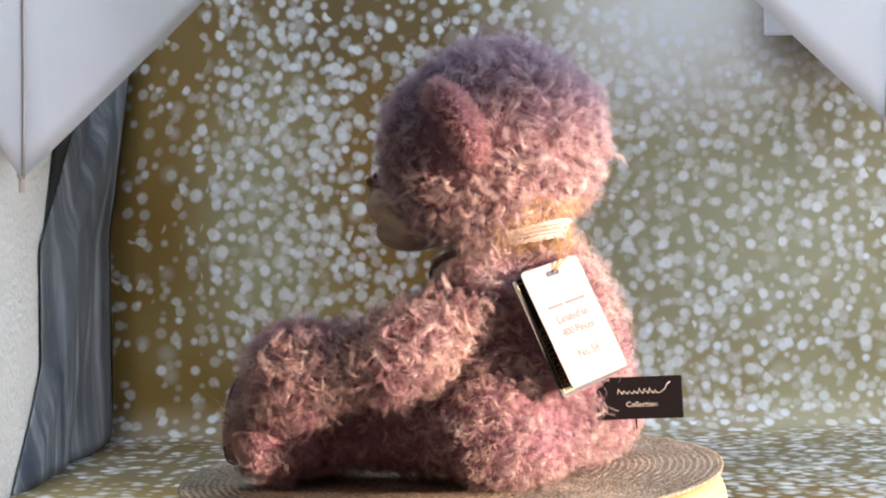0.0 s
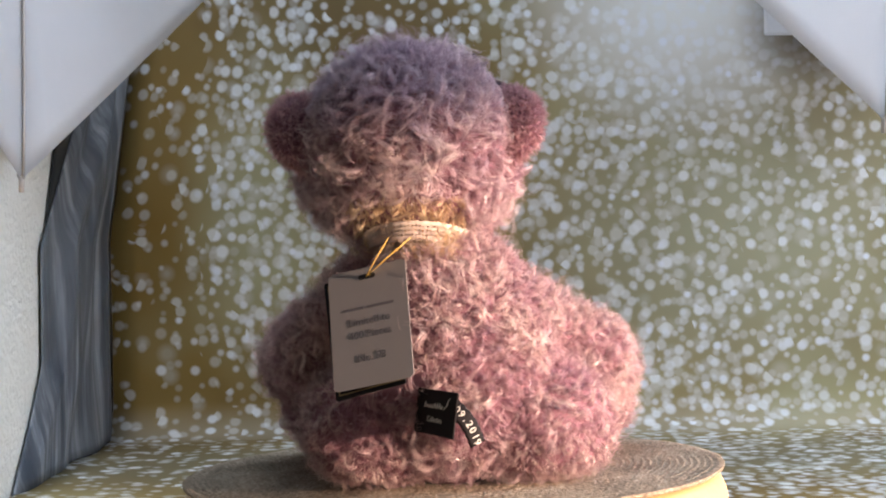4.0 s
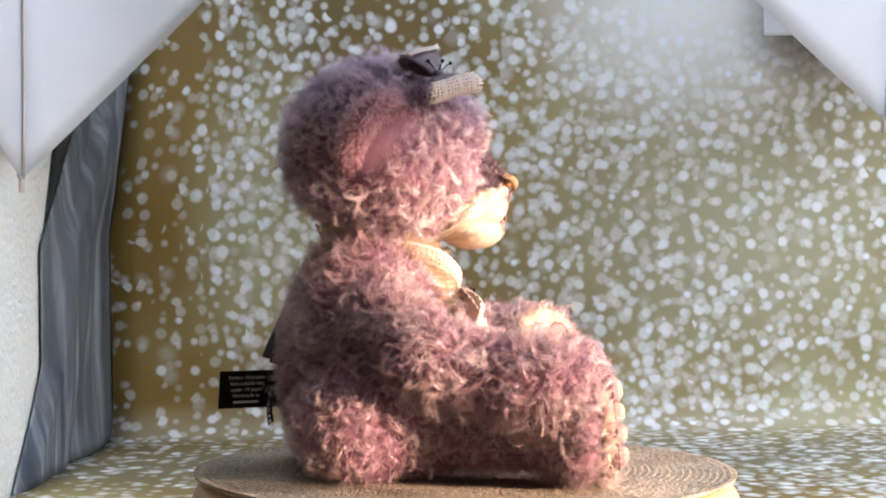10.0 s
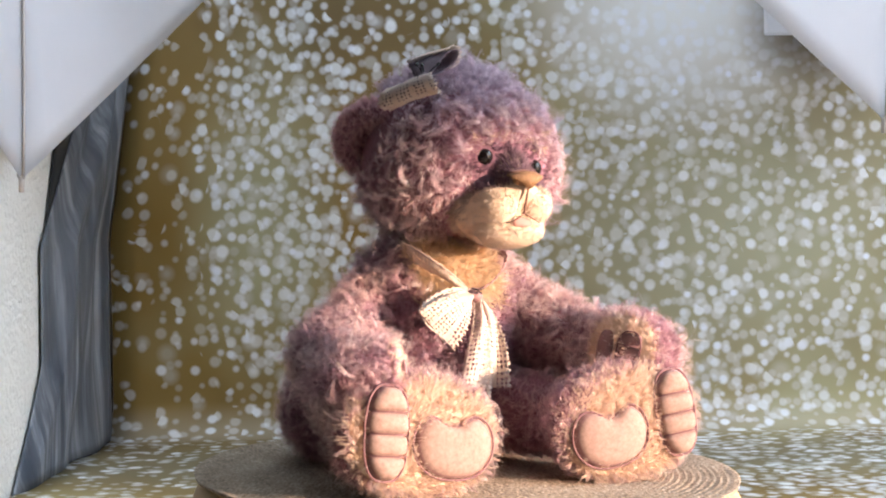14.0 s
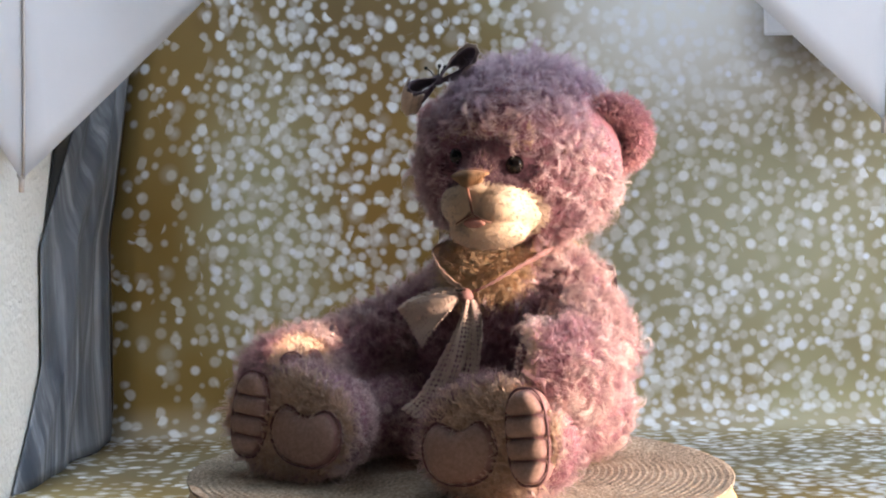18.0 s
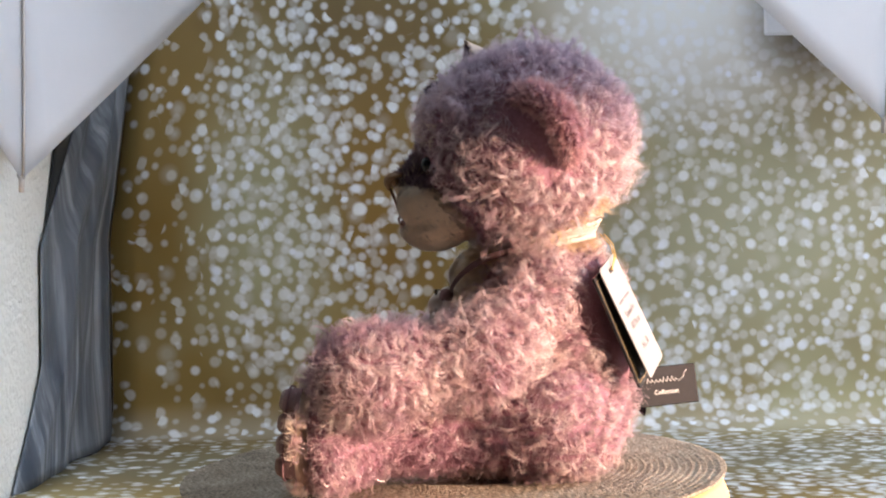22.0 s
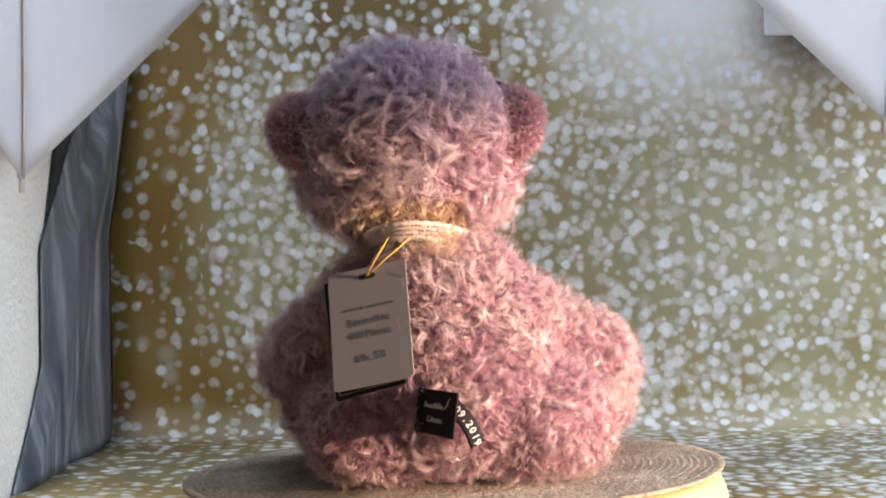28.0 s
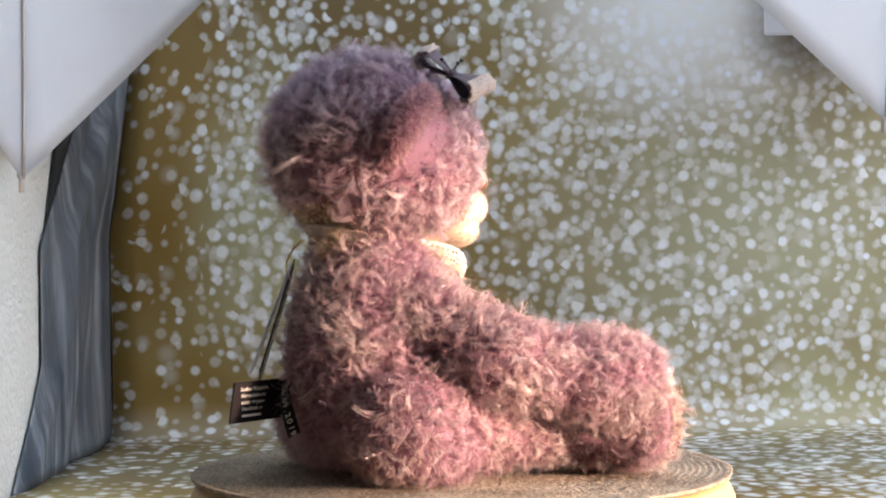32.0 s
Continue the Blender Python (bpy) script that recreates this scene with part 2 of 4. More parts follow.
# soft patches of print and painted light: centre and radii on the sheet in metres, colour, weight
BOKEH_PATCHES = (
    (-0.10, 0.43, 0.28, 0.17, (0.085, 0.048, 0.014), 0.92), (-0.09, 0.22, 0.13, 0.26, (0.25, 0.14, 0.035), 0.75),
    (-0.38, 0.20, 0.13, 0.36, (0.25, 0.15, 0.035), 0.8), (-0.24, 0.20, 0.12, 0.28, (0.40, 0.40, 0.26), 0.6),
    (0.36, 0.18, 0.40, 0.32, (0.44, 0.435, 0.30), 0.85), (0.13, 0.45, 0.11, 0.06, (0.24, 0.21, 0.11), 0.6),
    # white haze of light at the upper right, put into the colour
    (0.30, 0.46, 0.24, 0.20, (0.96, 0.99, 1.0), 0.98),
    # brighter top and fold, dimmer floor: light on the sheet put into its colour
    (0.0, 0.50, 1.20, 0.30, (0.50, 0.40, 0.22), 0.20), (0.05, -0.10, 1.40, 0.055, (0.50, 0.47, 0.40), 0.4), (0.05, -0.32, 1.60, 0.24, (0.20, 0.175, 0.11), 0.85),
)
# where the pale spots crowd or thin out: centre, radii, amount
BOKEH_CROWDS = (
    (-0.22, 0.20, 0.13, 0.34, 0.34), (-0.40, 0.20, 0.13, 0.40, -0.22), (-0.05, 0.28, 0.42, 0.22, 0.24), (0.22, 0.33, 0.24, 0.16, 0.16),
    (0.30, 0.02, 0.40, 0.16, 0.12), (0.0, -0.40, 1.6, 0.40, -0.05),
)
M_BOKEH = bokeh_mat()


# ---- mesh helpers ----
def empty(name, m=None):
    ob = new(name)
    ob.empty_display_size = 0.02
    if m:
        ob.matrix_world = m
    return ob


def link(name, me, mats, parent=None, label="", smooth=True):
    for m in mats if isinstance(mats, (list, tuple)) else [mats]:
        me.materials.append(m)
    if smooth:
        me.polygons.foreach_set("use_smooth", [True] * len(me.polygons))
    ob = new(name, me)
    if parent:
        ob.parent = parent
    return tagged(ob, label)


def part(name, bm, material, parent=None, label="", smooth=True):
    me = bpy.data.meshes.new(name)
    bm.normal_update()
    bm.to_mesh(me)
    bm.free()
    return link(name, me, material, parent, label, smooth)


def box(bm, lo, hi, m=None):
    vs = [bm.verts.new((x, y, z)) for x in (lo[0], hi[0]) for y in (lo[1], hi[1]) for z in (lo[2], hi[2])]
    for f in ((0, 1, 3, 2), (4, 6, 7, 5), (0, 4, 5, 1), (2, 3, 7, 6), (0, 2, 6, 4), (1, 5, 7, 3)):
        bm.faces.new([vs[i] for i in f])
    if m:
        bmesh.ops.transform(bm, matrix=m, verts=vs)
    return vs


def tube(bm, pts, r, sides=8, closed=False):
    """A round bar along points; r is one radius or one for each point."""
    pts = [Vector(p) for p in pts]
    rs = r if isinstance(r, (list, tuple)) else [r] * len(pts)
    rings = []
    for i, p in enumerate(pts):
        d = (pts[min(i + 1, len(pts) - 1)] - pts[max(i - 1, 0)]).normalized()
        a = d.orthogonal().normalized() if i == 0 else (side - d * side.dot(d)).normalized()
        side, b = a, d.cross(a)
        rings.append([bm.verts.new(p + rs[i] * (math.cos(k * 2 * math.pi / sides) * a + math.sin(k * 2 * math.pi / sides) * b)) for k in range(sides)])
    for u, w in zip(rings, rings[1:]):
        for k in range(sides):
            bm.faces.new((u[k], u[(k + 1) % sides], w[(k + 1) % sides], w[k]))
    bm.faces.new(rings[0][::-1]), bm.faces.new(rings[-1])


def lathe(bm, profile, sides=96, cap=True):
    rings = [[bm.verts.new((r * math.cos(k * 2 * math.pi / sides), r * math.sin(k * 2 * math.pi / sides), z)) for k in range(sides)] for r, z in profile]
    for u, w in zip(rings, rings[1:]):
        for k in range(sides):
            bm.faces.new((u[k], u[(k + 1) % sides], w[(k + 1) % sides], w[k]))
    if cap:
        bm.faces.new(rings[0][::-1]), bm.faces.new(rings[-1])
    return rings


def sheet(name, fn, nu, nv, thick, material, parent=None, label="", uvname="", uvscale=(1, 1)):
    """A sheet fn(u, v) with thickness, u and v from 0 to 1."""
    P = np.array([[fn(i / nu, j / nv) for j in range(nv + 1)] for i in range(nu + 1)], float)
    du, dv = np.gradient(P, axis=0), np.gradient(P, axis=1)
    N = np.cross(du, dv)
    N /= np.linalg.norm(N, axis=2)[..., None] + 1e-12
    n1 = (nu + 1) * (nv + 1)
    V = np.concatenate([(P + N * thick / 2).reshape(-1, 3), (P - N * thick / 2).reshape(-1, 3)])
    ix = lambda i, j: i * (nv + 1) + j
    F = []
    for i in range(nu):
        for j in range(nv):
            F.append((ix(i, j), ix(i + 1, j), ix(i + 1, j + 1), ix(i, j + 1)))
            F.append((n1 + ix(i, j + 1), n1 + ix(i + 1, j + 1), n1 + ix(i + 1, j), n1 + ix(i, j)))
    for i in range(nu):
        F.append((ix(i, 0), n1 + ix(i, 0), n1 + ix(i + 1, 0), ix(i + 1, 0)))
        F.append((ix(i + 1, nv), n1 + ix(i + 1, nv), n1 + ix(i, nv), ix(i, nv)))
    for j in range(nv):
        F.append((ix(0, j + 1), n1 + ix(0, j + 1), n1 + ix(0, j), ix(0, j)))
        F.append((ix(nu, j), n1 + ix(nu, j), n1 + ix(nu, j + 1), ix(nu, j + 1)))
    me = bpy.data.meshes.new(name)
    me.from_pydata(V.tolist(), [], F)
    if uvname:
        uv = me.uv_layers.new(name=uvname)
        co = np.array([(i / nu * uvscale[0], j / nv * uvscale[1]) for i in range(nu + 1) for j in range(nv + 1)] * 2)
        vi = np.empty(len(me.loops), int)
        me.loops.foreach_get("vertex_index", vi)
        uv.data.foreach_set("uv", co[vi].ravel())
    me.update()
    return link(name, me, material, parent, label)


def writing(name, text, size, m, material, parent, spacing=1.0):
    """A line of text as a thin mesh, centred on the pose m (x along the line, z out of the page)."""
    cu = bpy.data.curves.new(name, "FONT")
    cu.body, cu.size, cu.align_x, cu.align_y, cu.extrude, cu.space_character = text, size, "CENTER", "CENTER", 0.00006, spacing
    cu.resolution_u = 2
    tmp = new(name + "_draft", cu)
    me = bpy.data.meshes.new_from_object(tmp.evaluated_get(bpy.context.evaluated_depsgraph_get()))
    bpy.data.objects.remove(tmp)
    me.transform(m)
    me.materials.clear()
    return link(name, me, material, parent, smooth=False)


# ---- the setting ----
FLOOR = -0.092
bm = bmesh.new()
box(bm, (-2.2, -2.35, FLOOR - 0.15), (2.15, 1.2, FLOOR - 0.004))
tagged(part("floor", bm, plain("grey_floor", (0.35, 0.33, 0.31), 0.6, 12), None, "plain floor under the backdrop sheet", False), category="floor", kind="structure")
bm = bmesh.new()
box(bm, (-2.2, 1.0, FLOOR - 0.004), (2.15, 1.2, 2.4))
tagged(part("wall_north", bm, M_BACKWALL, None, "white rough-plastered wall behind the backdrop", False), category="wall", kind="structure")
bm = bmesh.new()
box(bm, (-2.2, -2.2, FLOOR - 0.004), (-2.0, 1.0, 2.4))
tagged(part("wall_west", bm, M_ROOM, None, "dark warm grey painted side wall", False), category="wall", kind="structure")
# unseen wall; openings placed so the sun reaches only the bear
bm = bmesh.new()
for lo, hi in (((1.95, -2.2, FLOOR - 0.004), (2.15, -1.45, 2.4)), ((1.95, -0.70, FLOOR - 0.004), (2.15, -0.36, 2.4)), ((1.95, 0.56, FLOOR - 0.004), (2.15, 1.0, 2.4)), ((1.95, -1.45, 1.85), (2.15, -0.70, 2.4)), ((1.95, -0.36, 1.85), (2.15, 0.56, 2.4))):
    box(bm, lo, hi)
tagged(part("wall_east", bm, M_ROOM, None, "dark warm grey painted wall, its window openings cut to steer the sun", False), category="wall", kind="structure")
bm = bmesh.new()
for lo, hi in (((-2.2, -2.4, FLOOR - 0.004), (2.15, -2.2, 2.4)),):
    box(bm, lo, hi)
tagged(part("wall_south", bm, M_ROOM, None, "dark warm grey painted wall behind the camera", False), category="wall", kind="structure")
# unseen blinds, added to block sun from the backdrop and the crown
bm = bmesh.new()
box(bm, (2.00, -0.36, FLOOR - 0.004), (2.02, 0.56, 1.85))
tagged(part("sun_cut_blind_2", bm, M_UMB, None, "unseen white blind, added to keep sun off the backdrop", False), category="blind", kind="structure")
bm = bmesh.new()
box(bm, (2.00, -1.45, 0.485), (2.02, -0.70, 1.85))
tagged(part("sun_cut_blind_1", bm, M_UMB, None, "unseen white blind, added to keep sun off the crown", False), category="blind", kind="structure")
bm = bmesh.new()
box(bm, (-2.0, 0.30, FLOOR - 0.004), (-0.4345, 1.0, 2.4))
tagged(part("wall_west_pier", bm, M_BACKWALL, None, "white rough-plastered pier beside the backdrop", False), category="wall", kind="structure")
# unseen ceiling, white to bounce fill light down
bm = bmesh.new()
box(bm, (-2.2, -2.4, 2.4), (2.15, 1.2, 2.55))
tagged(part("ceiling", bm, M_BACKWALL, None, "plain white plastered ceiling", False), category="ceiling", kind="structure")


# ---- the backdrop sheet: hangs down, folds and runs forward under the turntable ----
def backdrop_point(u, v):
    x = -0.430 + 1.45 * u
    s = v * 2.6
    drop, r = 1.05, 0.05
    if s < drop:
        y, z = 0.90, FLOOR + r + drop - s
    elif s < drop + r * math.pi / 2:
        a = (s - drop) / r
        y, z = 0.90 - r * (1 - math.cos(a)), FLOOR + r - r * math.sin(a)
    else:
        y, z = 0.85 - (s - drop - r * math.pi / 2), FLOOR
    lean = 0.035 * min(1.0, max(0.0, (z - 0.16) / 0.25)) * max(0.0, 1 - u * 6)
    z += 0.0015 * math.sin(x * 19 + y * 7) * (1 if y < 0.84 else 0) + (0.0012 if y < 0.84 else 0)
    y += 0.003 * math.sin(x * 9 + z * 4) if z > FLOOR + 0.1 else 0
    return (x + lean, y, z)


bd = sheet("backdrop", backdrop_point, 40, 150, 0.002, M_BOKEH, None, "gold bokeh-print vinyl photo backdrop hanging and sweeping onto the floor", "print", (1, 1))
uv = bd.data.uv_layers["print"].data
for lp in bd.data.loops:
    u, v = uv[lp.index].uv
    uv[lp.index].uv = (-0.435 + 1.45 * u, FLOOR + 1.10 - 2.6 * v)
tagged(bd, category="backdrop", kind="structure")


# ---- dark cloth wing at the backdrop's edge ----
def wing_point(u, v):
    z = FLOOR + 0.003 + 0.60 * v
    near_y = float(np.interp(z, (-0.092, -0.026, 0.027, 0.152, 0.300, 0.50), (0.470, 0.537, 0.583, 0.586, 0.743, 0.84)))
    near_x = float(np.interp(z, (-0.092, -0.018, 0.20), (-0.4315, -0.4310, -0.4300)))
    far_x = -0.430 + 0.036 * max(0.0, min(1.0, (z - 0.16) / 0.24))
    y = 0.885 + (near_y - 0.885) * u
    x = far_x + (near_x - far_x) * u
    fold = (0.009 * (1 + math.sin(8.0 * u + 7 * v + 0.5)) + 0.004 * (1 + math.sin(21 * u - 9 * v + 1))) * u * (1 - u) * 3
    bulge = 0.030 * math.exp(-((u - 0.72 + 0.5 * (v - 0.45)) / 0.07) ** 2) * (1 - u)
    return (x + fold + bulge, y, z)


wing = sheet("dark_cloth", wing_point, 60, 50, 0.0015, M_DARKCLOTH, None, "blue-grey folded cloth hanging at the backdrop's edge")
tagged(wing, category="cloth")


def black_point(u, v):
    z = 0.145 + 0.36 * v
    near_y = float(np.interp(z, (0.145, 0.268, 0.50), (0.598, 0.655, 0.80)))
    return (-0.4320 + 0.001 * math.sin(3 * u) * (1 - u), 0.86 + (near_y - 0.86) * u, z)


bl = sheet("black_cloth", black_point, 16, 24, 0.0015, M_BLACKCLOTH, None, "black cloth strip behind the blue-grey cloth")
tagged(bl, category="cloth")


# ---- studio umbrellas ----
def umbrella(p1, c, p2, label):
    p1, c, p2 = Vector(p1), Vector(c), Vector(p2)
    R = (p1 - c).length
    e1 = (p1 - c).normalized()
    e2 = ((p2 - c) - e1 * (p2 - c).dot(e1)).normalized()
    ang = (p1 - c).angle(p2 - c)
    nrm = e1.cross(e2)
    if nrm.y > 0:
        nrm = -nrm
    top = empty("studio_umbrella", Matrix.Translation(c))
    tagged(top, label, "umbrella", "studio umbrellas")

    def at(a, r):
        dome = 0.012 * (1 - r * r)
        return R * r * (math.cos(a) * e1 + math.sin(a) * e2) + nrm * dome

    count = max(5, round(2 * math.pi / ang))
    for k in range(count):
        a0 = k * ang if k < count - 1 else (count - 1) * ang
        a1 = (k + 1) * ang if k < count - 1 else 2 * math.pi

        def panel(u, v, a0=a0, a1=a1):
            r = 0.02 + 0.98 * v
            mid = math.cos((a1 - a0) / 2) / math.cos((u - 0.5) * (a1 - a0))
            return at(a0 + (a1 - a0) * u, r * mid) - nrm * 0.003 * math.sin(math.pi * u) * math.sin(math.pi * v * 0.8)

        sheet("panel", panel, 10, 14, 0.0008, M_UMB, top)
        bm = bmesh.new()
        tube(bm, [at(a0, r / 8) + nrm * 0.002 for r in range(9)], 0.0016, 6)
        part("rib", bm, M_RIB, top)
        bm = bmesh.new()
        tube(bm, [at(a0, 0.985) - nrm * 0.003, at(a0, 1.0), at(a0, 1.035)], [0.0028, 0.003, 0.0026], 8)
        part("rib_tip", bm, M_RIB, top, "small pale rib end cap")
    bm = bmesh.new()
    tube(bm, [nrm * 0.14, nrm * 0.10, -nrm * 0.30], [0.004, 0.005, 0.005], 8)
    part("shaft", bm, M_RIB, top)
    return top


umbrella((-0.3940, 0.40, 0.2161), (-0.4013, 0.40, 0.5575), (-0.2692, 0.6867, 0.4264), "white nylon studio umbrella with thin metal ribs")
umbrella((0.4566, 0.5800, 0.2700), (0.4687, 0.5969, 0.6661), (0.2498, 0.4000, 0.4003), "white nylon studio umbrella with thin metal ribs")
bm = bmesh.new()
box(bm, (0.374, 0.75, 0.385), (0.62, 0.765, 0.75), None)
bmesh.ops.bevel(bm, geom=bm.edges[:], offset=0.002, segments=1, affect="EDGES")
tagged(part("reflector_board", bm, M_UMB, None, "white foam reflector board behind the umbrella", False), category="reflector")

# ---- turntable: rounded wooden drum with a coiled jute top, its top a little out of true ----
DISC = Vector((0.0035, -0.0039, 0.008))
R_DISC = 0.170


def disc_z(x, y):
    return DISC.z - 0.0228 * (x - DISC.x) + 0.0211 * (y - DISC.y)


turntable = empty("turntable")
tagged(turntable, "round turntable of pale yellow wood with a coiled grey jute top", "turntable")
bm = bmesh.new()
prof = [(0.02, FLOOR + 0.0015), (0.150, FLOOR + 0.0015), (0.166, FLOOR + 0.010), (0.173, FLOOR + 0.03), (0.1745, -0.035), (0.1745, -0.020), (0.173, -0.009), (0.1695, -0.002), (0.164, 0.001), (0.05, 0.001)]
lathe(bm, prof, 128)
for v in bm.verts:
    k = max(0.0, (v.co.z + 0.05) / 0.05)
    v.co.x += DISC.x
    v.co.y += DISC.y
    v.co.z += k * (disc_z(v.co.x, v.co.y) - 0.006)
part("base", bm, M_BASE, turntable, "pale yellow rounded wooden drum")
bm = bmesh.new()
prof, n_coil = [(0.168, -0.0035), (0.1712, -0.002), (0.1718, 0.0)], 40
for k in range(n_coil):
    r0 = R_DISC - k * R_DISC / n_coil
    w = R_DISC / n_coil
    prof += [(r0 + 0.0008 if k == 0 else r0, -0.0007 if k else 0.0), (r0 - w * 0.25, 0.0), (r0 - w * 0.55, 0.0003)]
prof.append((0.001, -0.0005))
lathe(bm, prof, 160)
rng = random.Random(3)
for v in bm.verts:
    a, r = math.atan2(v.co.y, v.co.x), math.hypot(v.co.x, v.co.y)
    v.co.z += 0.0004 * noise.noise(Vector((v.co.x * 300, v.co.y * 300, 0))) + 0.0006 * noise.noise(Vector((v.co.x * 25, v.co.y * 25, 3)))
    v.co.x += DISC.x
    v.co.y += DISC.y
    v.co.z += disc_z(v.co.x, v.co.y)
part("coiled_mat", bm, M_JUTE, turntable, "grey-brown coiled jute top")


# ---- the bear ----
def ell(p, c, r):
    q = (p - np.array(c)) / np.array(r)
    k0 = np.linalg.norm(q, axis=1)
    k1 = np.linalg.norm(q / np.array(r), axis=1) + 1e-9
    return k0 * (k0 - 1) / k1


def cone(p, a, b, ra, rb):
    a, b = np.array(a), np.array(b)
    ab = b - a
    t = np.clip(((p - a) @ ab) / (ab @ ab), 0, 1)
    return np.linalg.norm(p - a - t[:, None] * ab, axis=1) - (ra + (rb - ra) * t)


def smin(a, b, k):
    h = np.clip(0.5 + 0.5 * (b - a) / k, 0, 1)
    return b + (a - b) * h - k * h * (1 - h)


def smax(a, b, k):
    return -smin(-a, -b, k)


def star(center, sdf, sub=5, rmax=0.2):
    """The closed surface of a distance field that is star-shaped about the centre: vertices, triangles, normals."""
    bm = bmesh.new()
    bmesh.ops.create_icosphere(bm, subdivisions=sub, radius=1)
    D = np.array([v.co[:] for v in bm.verts])
    F = np.array([[v.index for v in f.verts] for f in bm.faces])
    bm.free()
    c, r = np.array(center), np.full(len(D), rmax)
    for _ in range(70):
        r = np.maximum(r - 0.75 * sdf(c + D * r[:, None]), 0.001)
    V = c + D * r[:, None]
    return V, F, vertex_normals(V, F)


def vertex_normals(V, F):
    fn = np.cross(V[F[:, 1]] - V[F[:, 0]], V[F[:, 2]] - V[F[:, 0]])
    N = np.zeros_like(V)
    for k in range(3):
        np.add.at(N, F[:, k], fn)
    return N / (np.linalg.norm(N, axis=1)[:, None] + 1e-12)


def unit(a):
    return a / (np.linalg.norm(a, axis=1)[:, None] + 1e-12)


def scatter(V, F, N, n, rng, keep=None):
    """n places on the surface with even density, and their normals; keep drops those out of reach."""
    A = np.linalg.norm(np.cross(V[F[:, 1]] - V[F[:, 0]], V[F[:, 2]] - V[F[:, 0]]), axis=1)
    f = F[rng.choice(len(F), n, p=A / A.sum())]
    a, b = rng.random(n), rng.random(n)
    s = a + b > 1
    a[s], b[s] = 1 - a[s], 1 - b[s]
    w = np.stack([1 - a - b, a, b], 1)[..., None]
    P, Q = (V[f] * w).sum(1), unit((N[f] * w).sum(1))
    if keep is not None:
        ok = keep(P)
        P, Q = P[ok], Q[ok]
    return P, Q


def locks(P, N, rng, length, width, curl, locks_n, lay, flow=(0, 0, -1), segs=6, loose=0.10, spread=0.50, clump=0.75, twist=0.6):
    """Ribbons that grow from the places P in curled locks: vertices, quads, and (tone of the lock, place along) for each vertex.
    length is one value or one for each place."""
    n = len(P)
    L = rng.choice(n, min(locks_n, n), replace=False)
    own = np.empty(n, int)
    for i in range(0, n, 4000):
        own[i:i + 4000] = ((P[i:i + 4000, None] - P[L][None]) ** 2).sum(2).argmin(1)
    rnd = lambda k: unit(rng.normal(size=(k, 3)))
    lock_e, lock_c, lock_l, lock_d, lock_t = rnd(len(L)), curl * (0.5 + 0.9 * rng.random(len(L))), 0.65 + 0.7 * rng.random(len(L)), rnd(len(L)), rng.random(len(L))
    f = np.array(flow, float)
    M = unit(N + clump * N[L][own])
    d = unit(M + lay * (f - M * (M @ f)[:, None]) + spread * lock_d[own] + 0.06 * rnd(n))
    low = (d * N).sum(1) < 0.18
    d[low] = unit(d[low] + 0.5 * N[low])
    e = unit(lock_e[own] + loose * rnd(n))
    e = unit(e - d * (e * d).sum(1)[:, None])
    g = np.cross(d, e)
    c = lock_c[own] * (0.94 + 0.12 * rng.random(n))
    ln = length * lock_l[own] * (0.80 + 0.30 * rng.random(n))
    centre = P[L][own]
    pts, dirs = [P - N * 0.001], [d]
    done = 0.0
    for s in range(segs):
        a = c * ((s + 0.5) / segs) ** 1.3
        q = d * np.cos(a)[:, None] + e * np.sin(a)[:, None] + 0.25 * g
        reach = clump * (1 - (1 - (s + 1) / segs) ** 2.2)
        pts.append(pts[-1] + q * (ln / segs)[:, None] + (centre - P) * (reach - done))
        dirs.append(q)
        done = reach
    pts, dirs = np.stack(pts, 1), np.stack(dirs, 1)
    side = np.cross(dirs, unit(N + twist * rnd(n))[:, None, :])
    side /= np.linalg.norm(side, axis=2)[..., None] + 1e-12
    t = np.linspace(0, 1, segs + 1)
    w = (width * (0.6 + 0.8 * rng.random(n)))[:, None] * (1 - 0.75 * t ** 1.5)[None]
    V = np.stack([pts - side * w[..., None] / 2, pts + side * w[..., None] / 2], 2).reshape(-1, 3)
    base = (np.arange(n) * (segs + 1) * 2)[:, None]
    k = np.arange(segs)[None] * 2
    Q = np.stack([base + k, base + k + 1, base + k + 3, base + k + 2], 2).reshape(-1, 4)
    tone = np.clip(lock_t[own] + 0.15 * rng.normal(size=n), 0, 1)
    UV = np.stack([np.repeat(tone, (segs + 1) * 2), np.tile(np.repeat(t, 2), n)], 1)
    return V, Q, UV


